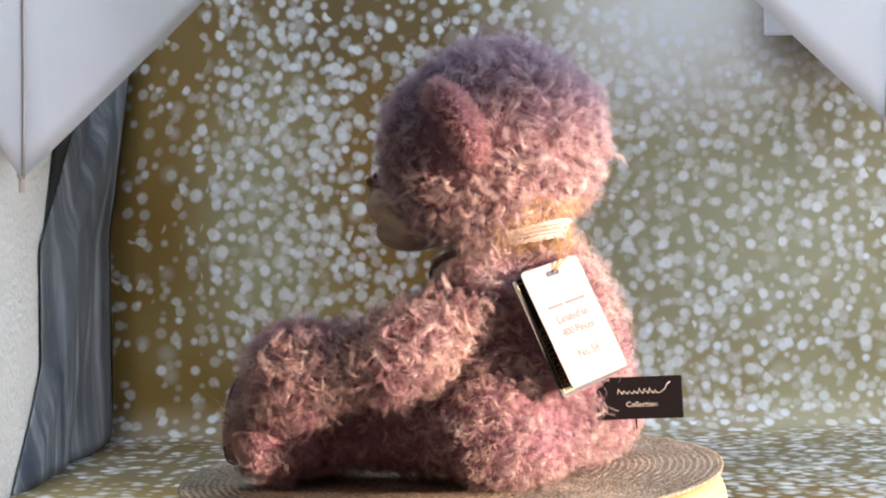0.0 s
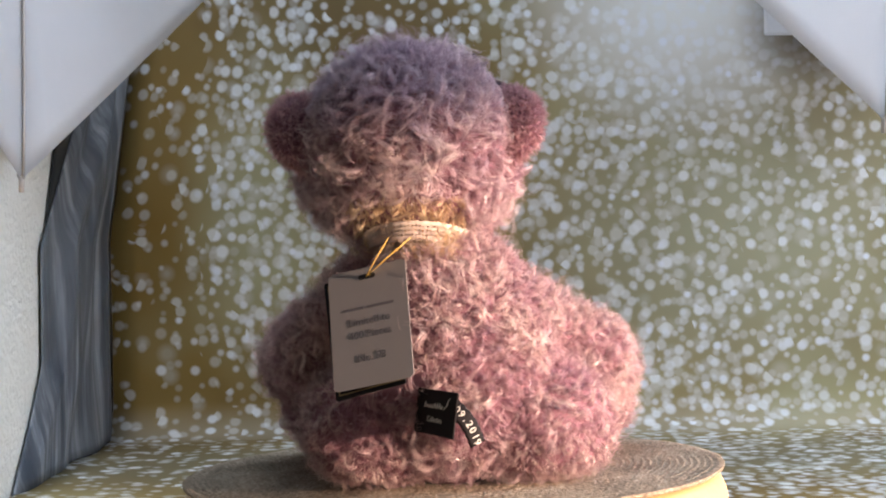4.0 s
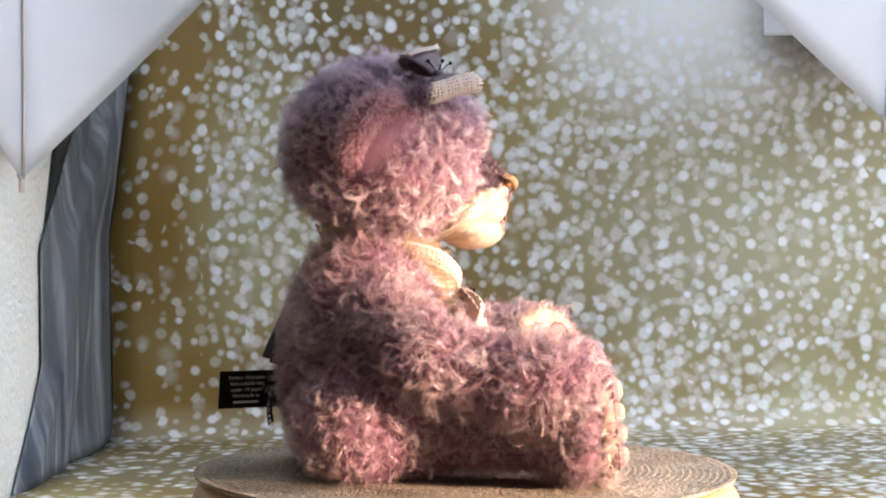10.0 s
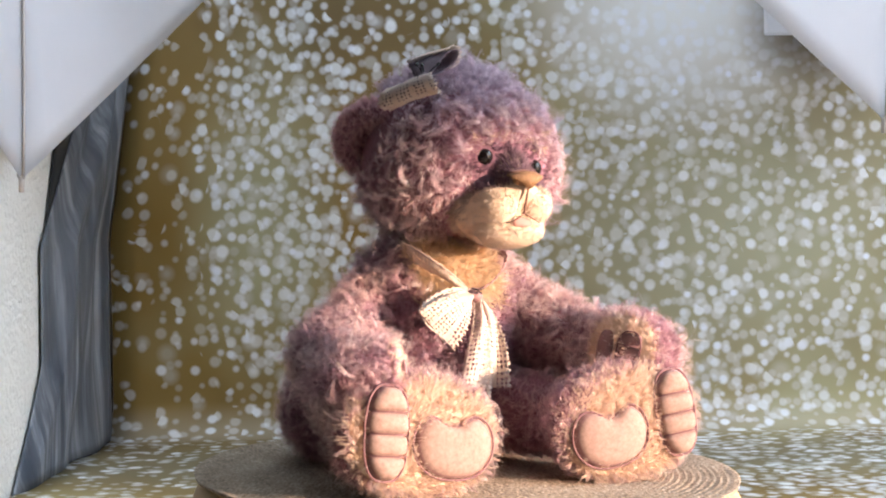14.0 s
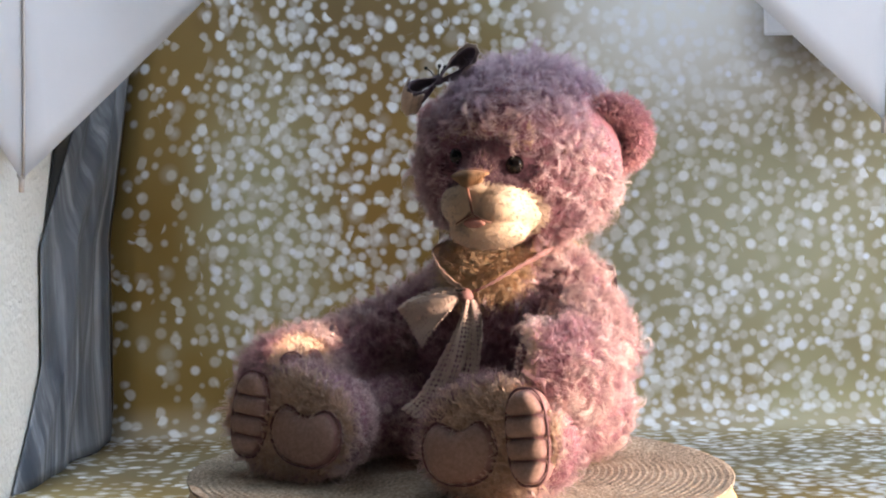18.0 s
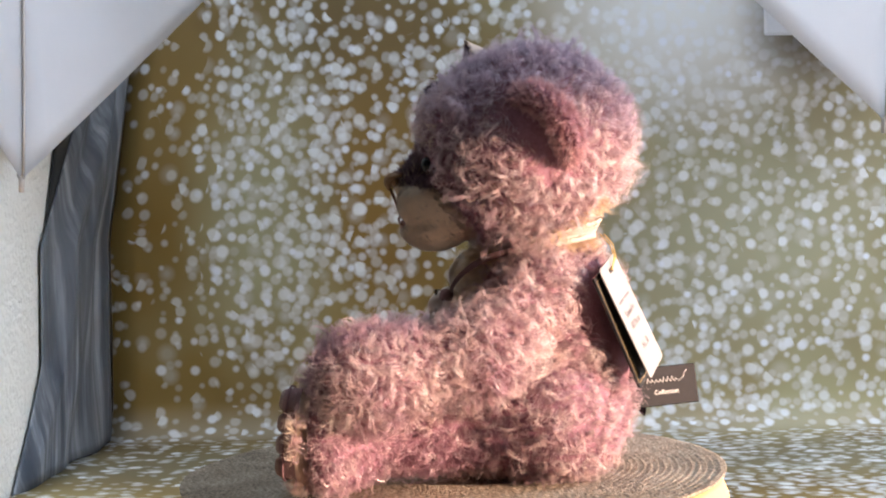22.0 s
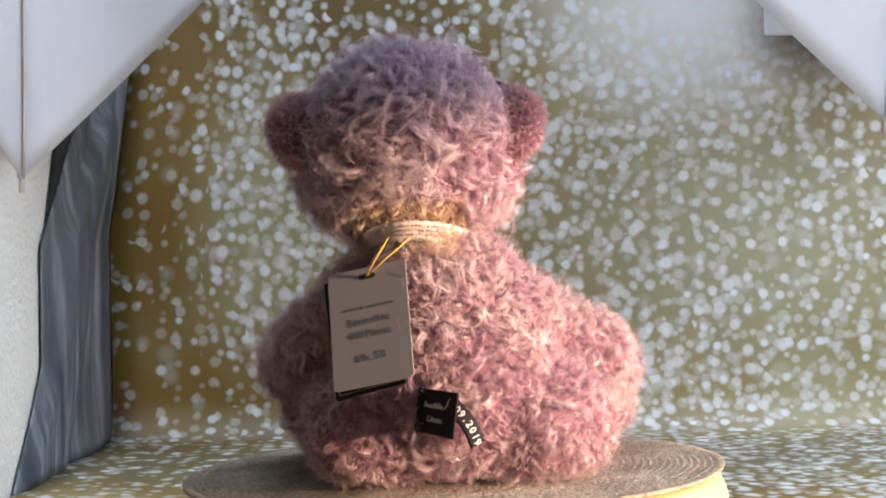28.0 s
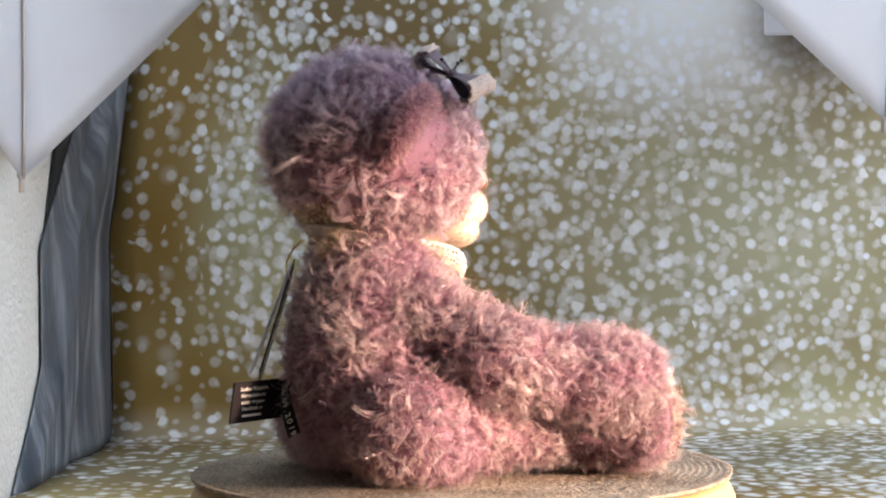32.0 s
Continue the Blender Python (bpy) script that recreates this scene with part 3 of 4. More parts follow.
def furry(name, surface, coats, skin, parent, label="", second=None):
    """One mesh: the cloth skin and its coats of (vertices, quads, along, material)."""
    V, F, N = surface
    Vs, loops, starts, mi, uvs = [V], [F.ravel()], [np.arange(len(F)) * 3], [np.zeros(len(F), int)], [np.zeros((F.size, 2))]
    nv, nl, mats = len(V), F.size, [skin]
    if second:
        mats.append(second[0])
        mi[0][second[1]] = 1
    for v, q, uv, m in coats:
        if m not in mats:
            mats.append(m)
        Vs.append(v)
        loops.append((q + nv).ravel())
        starts.append(nl + np.arange(len(q)) * 4)
        mi.append(np.full(len(q), mats.index(m)))
        uvs.append(uv[q.ravel()])
        nv, nl = nv + len(v), nl + q.size
    Vs, loops, starts, mi, uvs = (np.concatenate(a) for a in (Vs, loops, starts, mi, uvs))
    me = bpy.data.meshes.new(name)
    me.vertices.add(len(Vs))
    me.vertices.foreach_set("co", Vs.astype(np.float32).ravel())
    me.loops.add(len(loops))
    me.loops.foreach_set("vertex_index", loops.astype(np.int32))
    me.polygons.add(len(starts))
    me.polygons.foreach_set("loop_start", starts.astype(np.int32))
    for m in mats:
        me.materials.append(m)
    me.polygons.foreach_set("material_index", mi.astype(np.int32))
    me.polygons.foreach_set("use_smooth", np.ones(len(starts), bool))
    layer = me.uv_layers.new(name="strand")
    layer.data.foreach_set("uv", uvs.astype(np.float32).ravel())
    me.update(calc_edges=True)
    me.validate()
    ob = new(name, me)
    ob.parent = parent
    return tagged(ob, label)


HEAD = np.array((0.028, 0.046, 0.213))
HAND = {1: (0.102, -0.052, 0.075), -1: (-0.093, -0.054, 0.067)}
SHOULDER = {1: (0.056, 0.052, 0.122), -1: (-0.030, 0.052, 0.114)}
ELBOW = {1: (0.088, 0.016, 0.088), -1: (-0.081, 0.014, 0.082)}
SOLE = {1: (0.070, -0.087, 0.040), -1: (-0.072, -0.082, 0.043)}

# the swing tag's place on the back: corners of its face
tl, tr, bl_, br = (Vector(a) for a in ((0.0727, 0.0824, 0.1337), (0.0312, 0.0948, 0.1431), (0.0671, 0.1126, 0.0693), (0.0238, 0.1269, 0.0783)))
cx = -((tr - tl) + (br - bl_)).normalized()
nz = cx.cross((tl - bl_).normalized()).normalized()
if nz.y < 0:
    cx, nz = -cx, -nz
cy = nz.cross(cx)
TAG = Matrix(((*cx, 0), (*cy, 0), (*nz, 0), (0, 0, 0, 1))).transposed()
TAG.translation = (tl + tr + bl_ + br) / 4 + nz * 0.002

BEAR_Z = DISC.z
bear = empty("teddy_bear", Matrix.Translation((0, 0, BEAR_Z)))
tagged(bear, "curly mauve mohair teddy bear sitting on the jute turntable", "teddy bear")
LIFT = Matrix.Translation((0, 0, -BEAR_Z))
OFF = np.array((0, 0, BEAR_Z))
rg = np.random.default_rng(11)


def d_head(p):
    d = ell(p, HEAD, (0.064, 0.061, 0.056))
    d = smin(d, ell(p, HEAD + (0, -0.012, -0.018), (0.063, 0.050, 0.040)), 0.02)
    return smin(d, ell(p, HEAD + (0, -0.036, 0.010), (0.036, 0.024, 0.022)), 0.02)


def d_body(p):
    d = ell(p, (0.004, 0.058, 0.070), (0.064, 0.052, 0.062))
    return smin(d, ell(p, (0.012, 0.050, 0.122), (0.045, 0.040, 0.040)), 0.04)


def d_arm(p, s):
    a, e, h = SHOULDER[s], ELBOW[s], HAND[s]
    d = cone(p, a, e, 0.021, 0.019)
    d = smin(d, cone(p, e, h, 0.019, 0.020), 0.02)
    return smin(d, ell(p, h, (0.023, 0.028, 0.024)), 0.02)


def d_leg(p, s):
    foot = np.array(SOLE[s])
    d = ell(p, (0.046 * s, 0.058, 0.044), (0.047, 0.042, 0.040))
    d = smin(d, cone(p, (0.046 * s, 0.050, 0.042), foot + (-0.008 * s, 0.03, -0.004), 0.028, 0.020), 0.014)
    d = smin(d, ell(p, foot + (0, 0.010, 0.0), (0.050, 0.026, 0.036)), 0.016)
    d = smax(d, foot[1] - p[:, 1], 0.012)
    return smax(d, disc_z(p[:, 0], p[:, 1]) + 0.003 - p[:, 2], 0.01)


def drop(S):
    """The surface moved into the bear's own space."""
    V, F, N = S
    return V - OFF, F, N


def ear_frame(s):
    """x along the ear's seam from the nape to the brow, -y into its cup, z from the seam to its rim."""
    a = Vector((-0.10 * s, -0.62, 0.78)).normalized()
    b = Vector((0.82 * s, 0.30, 0.36))
    b = (b - a * b.dot(a)).normalized()
    f = a.cross(b)
    if f.y > 0:
        f = -f
    m = Matrix(((*a, 0), (*(-f), 0), (*b, 0), (0, 0, 0, 1))).transposed()
    m.translation = Vector((0.0875, 0.053, 0.2195)) if s > 0 else Vector((-0.0310, 0.050, 0.2215))
    return m


def in_ear(P, grow):
    hit = np.zeros(len(P), bool)
    for s in (1, -1):
        m = np.array(ear_frame(s).inverted())
        q = P @ m[:3, :3].T + m[:3, 3]
        hit |= ell(q, (0, -0.004, 0), (0.0280, 0.014, 0.025)) < grow
    return hit


def head_sizes(P):
    """Long at the back and crown, shorter towards the face and before the ears."""
    size = 0.80 + 0.22 * np.clip((P[:, 1] + 0.012) / 0.055, 0, 1)
    for s in (1, -1):
        m = np.array(ear_frame(s).inverted())
        q = P @ m[:3, :3].T + m[:3, 3]
        near = np.clip(1.4 - np.linalg.norm(q / np.array((0.036, 0.032, 0.036)), axis=1), 0, 1)
        size *= 1 - 0.66 * near
    size *= 1 - 0.6 * np.clip(1.6 - np.linalg.norm(P - np.array((-0.020, 0.010, 0.252)), axis=1) / 0.017, 0, 1)
    return size


def face_zone(P):
    return ell(P, (0.0325, -0.014, 0.180), (0.040, 0.040, 0.038)) < 0


def by_eye(P):
    hit = np.zeros(len(P), bool)
    for e in ((0.0515, -0.0138, 0.1995), (0.0135, -0.0155, 0.2065)):
        hit |= np.linalg.norm(P - np.array(e), axis=1) < 0.0135
    return hit


def under_tag(P):
    m = np.array(TAG.inverted())
    q = P @ m[:3, :3].T + m[:3, 3]
    return (abs(q[:, 0]) < 0.0225) & (abs(q[:, 1]) < 0.037) & (q[:, 2] > -0.024)


STRIP = [Vector(p) + Vector((0.008, -0.0165, 0.012)) for p in ((0.012, 0.115, 0.0560), (0.004, 0.130, 0.0540), (-0.006, 0.1355, 0.0480), (-0.0135, 0.1365, 0.0390), (-0.0180, 0.1350, 0.0280))]


def by_strip(P):
    """Fur pressed flat under the date strip."""
    return np.any([np.linalg.norm((P - np.array(p)) * np.array((1, 0.35, 1)), axis=1) < 0.0085 for p in STRIP[1:]], axis=0)


def by_ribbon(P):
    """Close to the ribbon round the neck."""
    hit = np.zeros(len(P), bool)
    for k, a in enumerate(NECK_RING):
        hit |= np.linalg.norm(P - np.array(a), axis=1) < (0.0050 if k < 3 or k > 9 else 0.0030 if k in (3, 9) else 0.0040)
    return hit


# ring of the neck ribbon, from the knot round the nape and back
NECK_RING = [(0.010, -0.001, 0.120), (-0.007, -0.002, 0.1315), (-0.021, 0.013, 0.1435), (-0.022, 0.045, 0.151), (-0.006, 0.074, 0.156),
             (0.008, 0.088, 0.159), (0.028, 0.093, 0.160), (0.046, 0.085, 0.158), (0.055, 0.066, 0.154), (0.056, 0.044, 0.149), (0.051, 0.020, 0.143), (0.039, 0.005, 0.134), (0.024, -0.002, 0.125), (0.010, -0.002, 0.120)]

NECK_RING = [(0.028 + (x - 0.028) * 0.90, 0.05 + (y - 0.05) * 0.90, z) if 2 < k < 10 else (x, y, z) for k, (x, y, z) in enumerate(NECK_RING)]

COATS = (M_FUR, M_FURTOP, M_CREAM, M_HEADFUR, M_BELLY_SHADE)


def coat(S, n, keep, picks, length=0.0235, width=0.00025, curl=6.2, lay=0.5, locks_n=900, keep_under=None, sizes=None, buried=(), **kw):
    """Curled locks over a soft undercoat, dark for the shade between locks, and stray hairs; picks gives a material to
    each place, sizes its length;
    nothing grows where another limb covers the cloth."""
    out = []
    for k, (m_n, ln, wd, cu, sg, cl, lk) in enumerate(((int(n * 1.0), length, width, curl, 8, 0.92, int(locks_n * 1.5)), (int(n * 1.1), length * 0.45, 0.00034, 1.8, 3, 0.30, locks_n * 3), (int(n * 0.22), length * 1.05, width * 0.8, curl * 0.8, 6, 0.30, int(n * 0.06)))):
        P, N = scatter(*S, m_n, rg, keep_under if k == 1 and keep_under else keep)
        ok = ~under_tag(P) & (~by_strip(P) | (k == 1))
        for other in buried:
            ok &= other(P) > -0.003
        P, N = P[ok], N[ok]
        m = picks(P)
        size = sizes(P) if sizes else np.ones(len(P))
        for i, material in enumerate(COATS):
            sel = m == i
            if sel.sum() < 20:
                continue
            cream = i == 2
            v, q, uv = locks(P[sel], N[sel], rg, ln * size[sel] * (0.55 if cream else 1.0), wd, cu * (0.5 if cream else 1), max(20, int(lk * sel.mean())), 1.0 if cream else lay, segs=sg, clump=cl, **kw)
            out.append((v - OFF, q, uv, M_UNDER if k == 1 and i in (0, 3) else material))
    return out


def pick_body(P):
    m = np.zeros(len(P), int)
    # lower front gets the coat with shade in its colour
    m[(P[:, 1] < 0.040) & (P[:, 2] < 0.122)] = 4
    m[(P[:, 1] < 0.034) & (P[:, 2] > 0.114) & (abs(P[:, 0] - 0.012) < 0.031) | (P[:, 2] > 0.146) & (P[:, 1] > 0.062) & (abs(P[:, 0] - 0.030) < 0.030)] = 2
    return m


def pick_head(P):
    m = np.full(len(P), 3)
    j = 0.006 * np.sin(P[:, 0] * 90) + 0.006 * np.sin(P[:, 1] * 70)
    # crown gets the lavender coat that holds the cool shade
    m[P[:, 2] + j + 0.012 * rg.normal(size=len(P)) > 0.234] = 1
    m[(P[:, 2] < 0.181) & (P[:, 1] > 0.055) & (abs(P[:, 0] - 0.028) < 0.034)] = 2
    brow = (P[:, 1] < 0.006) & (abs(P[:, 0] - 0.034) < 0.030) & (P[:, 2] > 0.205) & (P[:, 2] < 0.226)
    m[brow & (rg.random(len(P)) < 0.5)] = 2
    return m


def no_picks(P):
    return np.zeros(len(P), int)


MX = 0.0318


def d_muzzle(p):
    d = ell(p, (MX - 0.001, -0.002, 0.1735), (0.0340, 0.0245, 0.0205))
    for s in (1, -1):
        d = smin(d, ell(p, (MX + 0.0128 * s, -0.0170, 0.1755), (0.0152, 0.0180, 0.0145)), 0.0038)
    d = smin(d, ell(p, (MX, -0.0125, 0.1595), (0.0260, 0.0200, 0.0120)), 0.0022)
    d = smin(d, cone(p, (MX - 0.0005, -0.010, 0.2030), (MX, -0.0285, 0.1885), 0.0130, 0.0085), 0.009)
    return d


S_body = star((0.006, 0.056, 0.085), d_body)
S_head = star(HEAD + (0, -0.005, -0.005), d_head)
P, N = scatter(*S_body, 90000, rg, lambda P: pick_body(P) == 2)
v, q, uv = locks(P, N, rg, 0.0120, 0.00030, 0.9, 2500, 1.5, segs=4, spread=0.28, clump=0.10)
bib = [(v - OFF, q, uv, M_CREAM)]
limbs = [lambda p: d_arm(p, 1), lambda p: d_arm(p, -1), lambda p: d_leg(p, 1), lambda p: d_leg(p, -1)]
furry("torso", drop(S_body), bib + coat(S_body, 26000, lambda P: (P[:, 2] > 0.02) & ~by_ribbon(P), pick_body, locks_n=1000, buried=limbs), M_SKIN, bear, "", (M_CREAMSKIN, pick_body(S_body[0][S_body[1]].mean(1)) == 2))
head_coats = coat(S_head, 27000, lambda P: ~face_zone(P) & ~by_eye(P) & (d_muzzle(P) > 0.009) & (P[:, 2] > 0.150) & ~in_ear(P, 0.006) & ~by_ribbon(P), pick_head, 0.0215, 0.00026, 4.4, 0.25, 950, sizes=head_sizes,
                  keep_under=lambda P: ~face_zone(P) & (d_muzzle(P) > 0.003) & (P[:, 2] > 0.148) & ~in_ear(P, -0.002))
P, N = scatter(*S_head, 60000, rg, lambda P: face_zone(P) & (d_muzzle(P) > 0.0015))
free = np.all([np.linalg.norm(P - np.array(e), axis=1) > 0.0066 for e in ((0.0515, -0.0138, 0.1995), (0.0135, -0.0155, 0.2065))], axis=0)
P, N = P[free], N[free]
away = P - np.array((0.0335, -0.03, 0.186))
near_eye = np.any([np.linalg.norm(P - np.array(e), axis=1) < 0.0150 for e in ((0.0500, -0.0130, 0.1985), (0.0135, -0.0140, 0.2050))], axis=0)
dark = (P[:, 2] > 0.182) & (abs(P[:, 0] - 0.0325) < 0.022) & (P[:, 2] < 0.214) | near_eye & (P[:, 2] < 0.206)
for sel, m in ((dark, M_DARKPLUSH), (~dark, M_HEADFUR)):
    v, q, uv = locks(P[sel], N[sel], rg, 0.0050, 0.00045, 1.0, 500, 0.8, (0, 0.6, 0.8), 3)
    head_coats.append((v - OFF, q, uv, m))
head = furry("head", drop(S_head), head_coats, M_SKIN, bear)
for s in (1, -1):
    S = star(Vector(ELBOW[s]) + Vector((0, -0.004, -0.002)), lambda p: d_arm(p, s))
    palm = np.array(HAND[s]) + np.array((-0.82 * s, -0.52, 0.18)) * 0.024
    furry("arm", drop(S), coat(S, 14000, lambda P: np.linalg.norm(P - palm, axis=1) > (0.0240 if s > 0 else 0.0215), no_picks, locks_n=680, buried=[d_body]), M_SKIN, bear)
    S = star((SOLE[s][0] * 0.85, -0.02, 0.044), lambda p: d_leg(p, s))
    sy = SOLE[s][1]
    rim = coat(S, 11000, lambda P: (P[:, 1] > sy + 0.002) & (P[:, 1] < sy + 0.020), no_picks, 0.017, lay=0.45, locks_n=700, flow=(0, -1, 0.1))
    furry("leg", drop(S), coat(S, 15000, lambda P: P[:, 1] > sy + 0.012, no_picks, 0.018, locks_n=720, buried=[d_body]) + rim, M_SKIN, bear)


# muzzle
S = star((MX, -0.008, 0.174), d_muzzle, 5)
P, N = scatter(*S, 75000, rg)
bridge = (P[:, 2] + 0.35 * (P[:, 1] + 0.03) - 0.10 * abs(P[:, 0] - MX) + 0.0016 * rg.normal(size=len(P))) > 0.1862
cloths = []
smoke = np.zeros(len(P), bool)
for c, r, w in (((0.0050, -0.016, 0.1885), 0.0100, 0.85),):
    smoke |= rg.random(len(P)) < w * np.clip(1.35 - np.linalg.norm(P - np.array(c), axis=1) / r, 0, 1)
for sel, m in ((bridge, M_DARKPLUSH), (smoke & ~bridge, M_SMOKE), (~bridge & ~smoke, M_PLUSH)):
    dark = m is M_DARKPLUSH
    size = np.where(d_head(P[sel]) < 0.006, 2.6, 1.0)
    v, q, uv = locks(P[sel], N[sel], rg, 0.0050 if dark else 0.0024 * size, 0.00026, 0.3, 5000, 1.0 if dark else 2.8, (0, 0.7, 0.6) if dark else (0, 0.8, -0.35), 3, spread=0.16, clump=0.0, twist=0.5)
    cloths.append((v - OFF, q, uv, m))
furry("muzzle", drop(S), cloths, M_CREAMSKIN, bear, "ivory short-plush muzzle, plum along the bridge")


def blob(name, c, r, material, parent, label="", m=None, sub=3):
    bm = bmesh.new()
    bmesh.ops.create_icosphere(bm, subdivisions=sub, radius=1)
    bmesh.ops.transform(bm, matrix=LIFT @ Matrix.Translation(c) @ (m or Matrix()) @ Matrix.Diagonal((*r, 1)), verts=bm.verts)
    return part(name, bm, material, parent, label)


# nose: a broad rounded trapezium of satin stitches, dark along its upper edge
nose = blob("nose", (MX, -0.0360, 0.1905), (0.0095, 0.0040, 0.0036), M_NOSE, bear, "tan satin-stitched nose")
for k in range(17):
    bm = bmesh.new()
    u = k / 16 * 2 - 1
    x = MX + 0.0108 * u
    top, low = 0.1948 - 0.0016 * u * u, 0.1858 + 0.0060 * abs(u) ** 1.6
    bulge = 0.004 * (1 - u * u)
    tube(bm, [(x, -0.0320 - bulge, top + 0.0010), (x, -0.0360 - bulge, top + 0.0002), (x, -0.0382 - bulge, (top * 2 + low) / 3), (x, -0.0378 - bulge, (top + low * 2) / 3), (x * 0.75 + MX * 0.25, -0.0360 - bulge, low)], 0.00100, 6)
    bmesh.ops.transform(bm, matrix=LIFT, verts=bm.verts)
    part("stitch", bm, M_NOSE, nose)
bm = bmesh.new()
tube(bm, [LIFT @ Vector((MX + 0.0108 * u, -0.0320 - 0.004 * (1 - u * u), 0.1964 - 0.0016 * u * u)) for u in (-1, -0.6, -0.2, 0.2, 0.6, 1)], 0.0013, 6)
part("nose_edge", bm, M_STITCH, bear, "dark stitched upper edge of the nose")
bm = bmesh.new()
tube(bm, [LIFT @ Vector((MX, y, z)) for y, z in ((-0.0395, 0.1865), (-0.0370, 0.1810), (-0.0350, 0.1745), (-0.0330, 0.1695))], 0.0008, 6)
part("mouth_seam", bm, M_STITCH, bear, "thin brown seam from nose to mouth")
for s in (1, -1):
    bm = bmesh.new()
    tube(bm, [LIFT @ Vector((MX + s * x, y, z)) for x, y, z in ((0, -0.0335, 0.1697), (0.004, -0.0345, 0.1676), (0.008, -0.0340, 0.1655), (0.0125, -0.0318, 0.1640))], 0.0005, 6)
    part("mouth_stitch", bm, M_STITCH, bear, "curved brown mouth stitch")
blob("lip", (MX, -0.0310, 0.1640), (0.0075, 0.0028, 0.0034), M_LIP, bear, "pink lower lip")
for s, c in ((1, (0.0515, -0.0142, 0.1995)), (-1, (0.0135, -0.0160, 0.2065))):
    eye = blob("eye", c, (0.0061, 0.0055, 0.0061), M_EYE, bear, "round black glass eye", sub=4)


# ears: long cupped shells, seam running from the crown down to the back
def ear(s):
    m = ear_frame(s)
    inv = np.array(m.inverted())

    def fn(p):
        q = p @ inv[:3, :3].T + inv[:3, 3]
        d = ell(q, (0, 0, 0), (0.0275, 0.0108, 0.0245))
        return smax(d, -ell(q, (0, -0.0140, -0.004), (0.0210, 0.0170, 0.0180)), 0.003)

    S = star(m @ Vector((0, 0.0065, 0)), fn, 5, 0.05)
    P, N = scatter(*S, 17000, rg)
    v, q, uv = locks(P, N, rg, 0.0056, 0.00030, 1.0, 3000, 0.15, segs=3, spread=0.4, clump=0.15)
    furry("ear", drop(S), [(v - OFF, q, uv, M_EARFUR)], M_SKIN, bear, "cupped rose plush ear")


ear(1), ear(-1)


def sgn(a, p):
    return abs(a) ** p * (1 if a > 0 else -1)


def raised_pad(name, place, outline, cx, cz, base, rise, parent, n=44, cloth=None):
    """A cushioned suede pad with a rounded rim; outline(angle) in the pad's plane."""
    bm = bmesh.new()
    rings = []
    for sc, h in ((1.03, -0.6), (1.02, 0.0), (0.98, 0.34), (0.91, 0.60), (0.78, 0.81), (0.56, 0.95), (0.3, 1.02), (0.05, 1.04)):
        rings.append([bm.verts.new(place((cx + x * sc, -base - rise * h, cz + z * sc))) for x, z in (outline(2 * math.pi * i / n) for i in range(n))])
    for k, (u, w) in enumerate(zip(rings, rings[1:])):
        for i in range(n):
            bm.faces.new((u[i], u[(i + 1) % n], w[(i + 1) % n], w[i])).material_index = 1 if k < 3 else 0
    bm.faces.new(rings[-1])
    bmesh.ops.recalc_face_normals(bm, faces=bm.faces)
    return part(name, bm, cloth or [M_PAD, M_PADRIM], parent, "rose-brown suede pad with a darker dyed rim")


def seam(name, place, pts, r, parent, label=""):
    bm = bmesh.new()
    tube(bm, [place(p) for p in pts], r, 6)
    return part(name, bm, M_PADEDGE, parent, label)


def cushion(name, m, rx, ry, rz, count, fur_len, parent, label, bare=None):
    """A plush oval panel, domed along -y of m, with a fringe; bare tells where pads are sewn on."""
    bm = bmesh.new()
    bmesh.ops.create_icosphere(bm, subdivisions=4, radius=1)
    for v in bm.verts:
        v.co = m @ Vector((sgn(v.co.x, 0.9) * rx, v.co.y * ry, sgn(v.co.z, 0.9) * rz))
    V = np.array([v.co[:] for v in bm.verts])
    F = np.array([[v.index for v in f.verts] for f in bm.faces])
    bm.free()
    if m.to_3x3().determinant() < 0:
        F = F[:, ::-1]
    N = vertex_normals(V, F)
    inv = np.array(m.inverted())
    front = np.array(m.to_3x3() @ Vector((0, -1, 0)))
    out = []
    for share, lo, hi, ln, wd, curl, lock, lay, segs, clump, material in (
            (1.0, -0.1, 1.1, fur_len, 0.00032, 0.8, count // 20, 0.6, 3, 0.32, M_SOLE), (0.8, -0.3, 0.66, fur_len * 1.5, 0.0003, 1.7, 240, 0.2, 4, 0.45, M_SOLE),
            (1.1, -0.55, 0.58, 0.0165, 0.00029, 5.2, 170, 0.15, 7, 0.88, M_FUR)):
        P, Q = scatter(V, F, N, int(count * share), rg)
        face = Q @ front
        ok = (face > lo) & (face < hi)
        if bare:
            ok &= ~bare(P @ inv[:3, :3].T + inv[:3, 3])
        v, q, uv = locks(P[ok], Q[ok], rg, ln, wd, curl, lock, lay, (0.4, 0, 1), segs=segs, spread=0.35, clump=clump)
        out.append((v, q, uv, material))
    return furry(name, (V, F, N), out, M_SOLESKIN, parent, label)


def heart(a):
    """A broad heart with its cleft on top."""
    ex, ez = math.cos(a), math.sin(a)
    z = 0.0185 * sgn(ez, 0.85)
    if ez > 0:
        z *= 1.0 - 0.42 * math.exp(-((ex - 0.05) / 0.34) ** 2)
    return 0.0250 * sgn(ex, 0.80) * (1 - 0.10 * max(0, -ez)), z


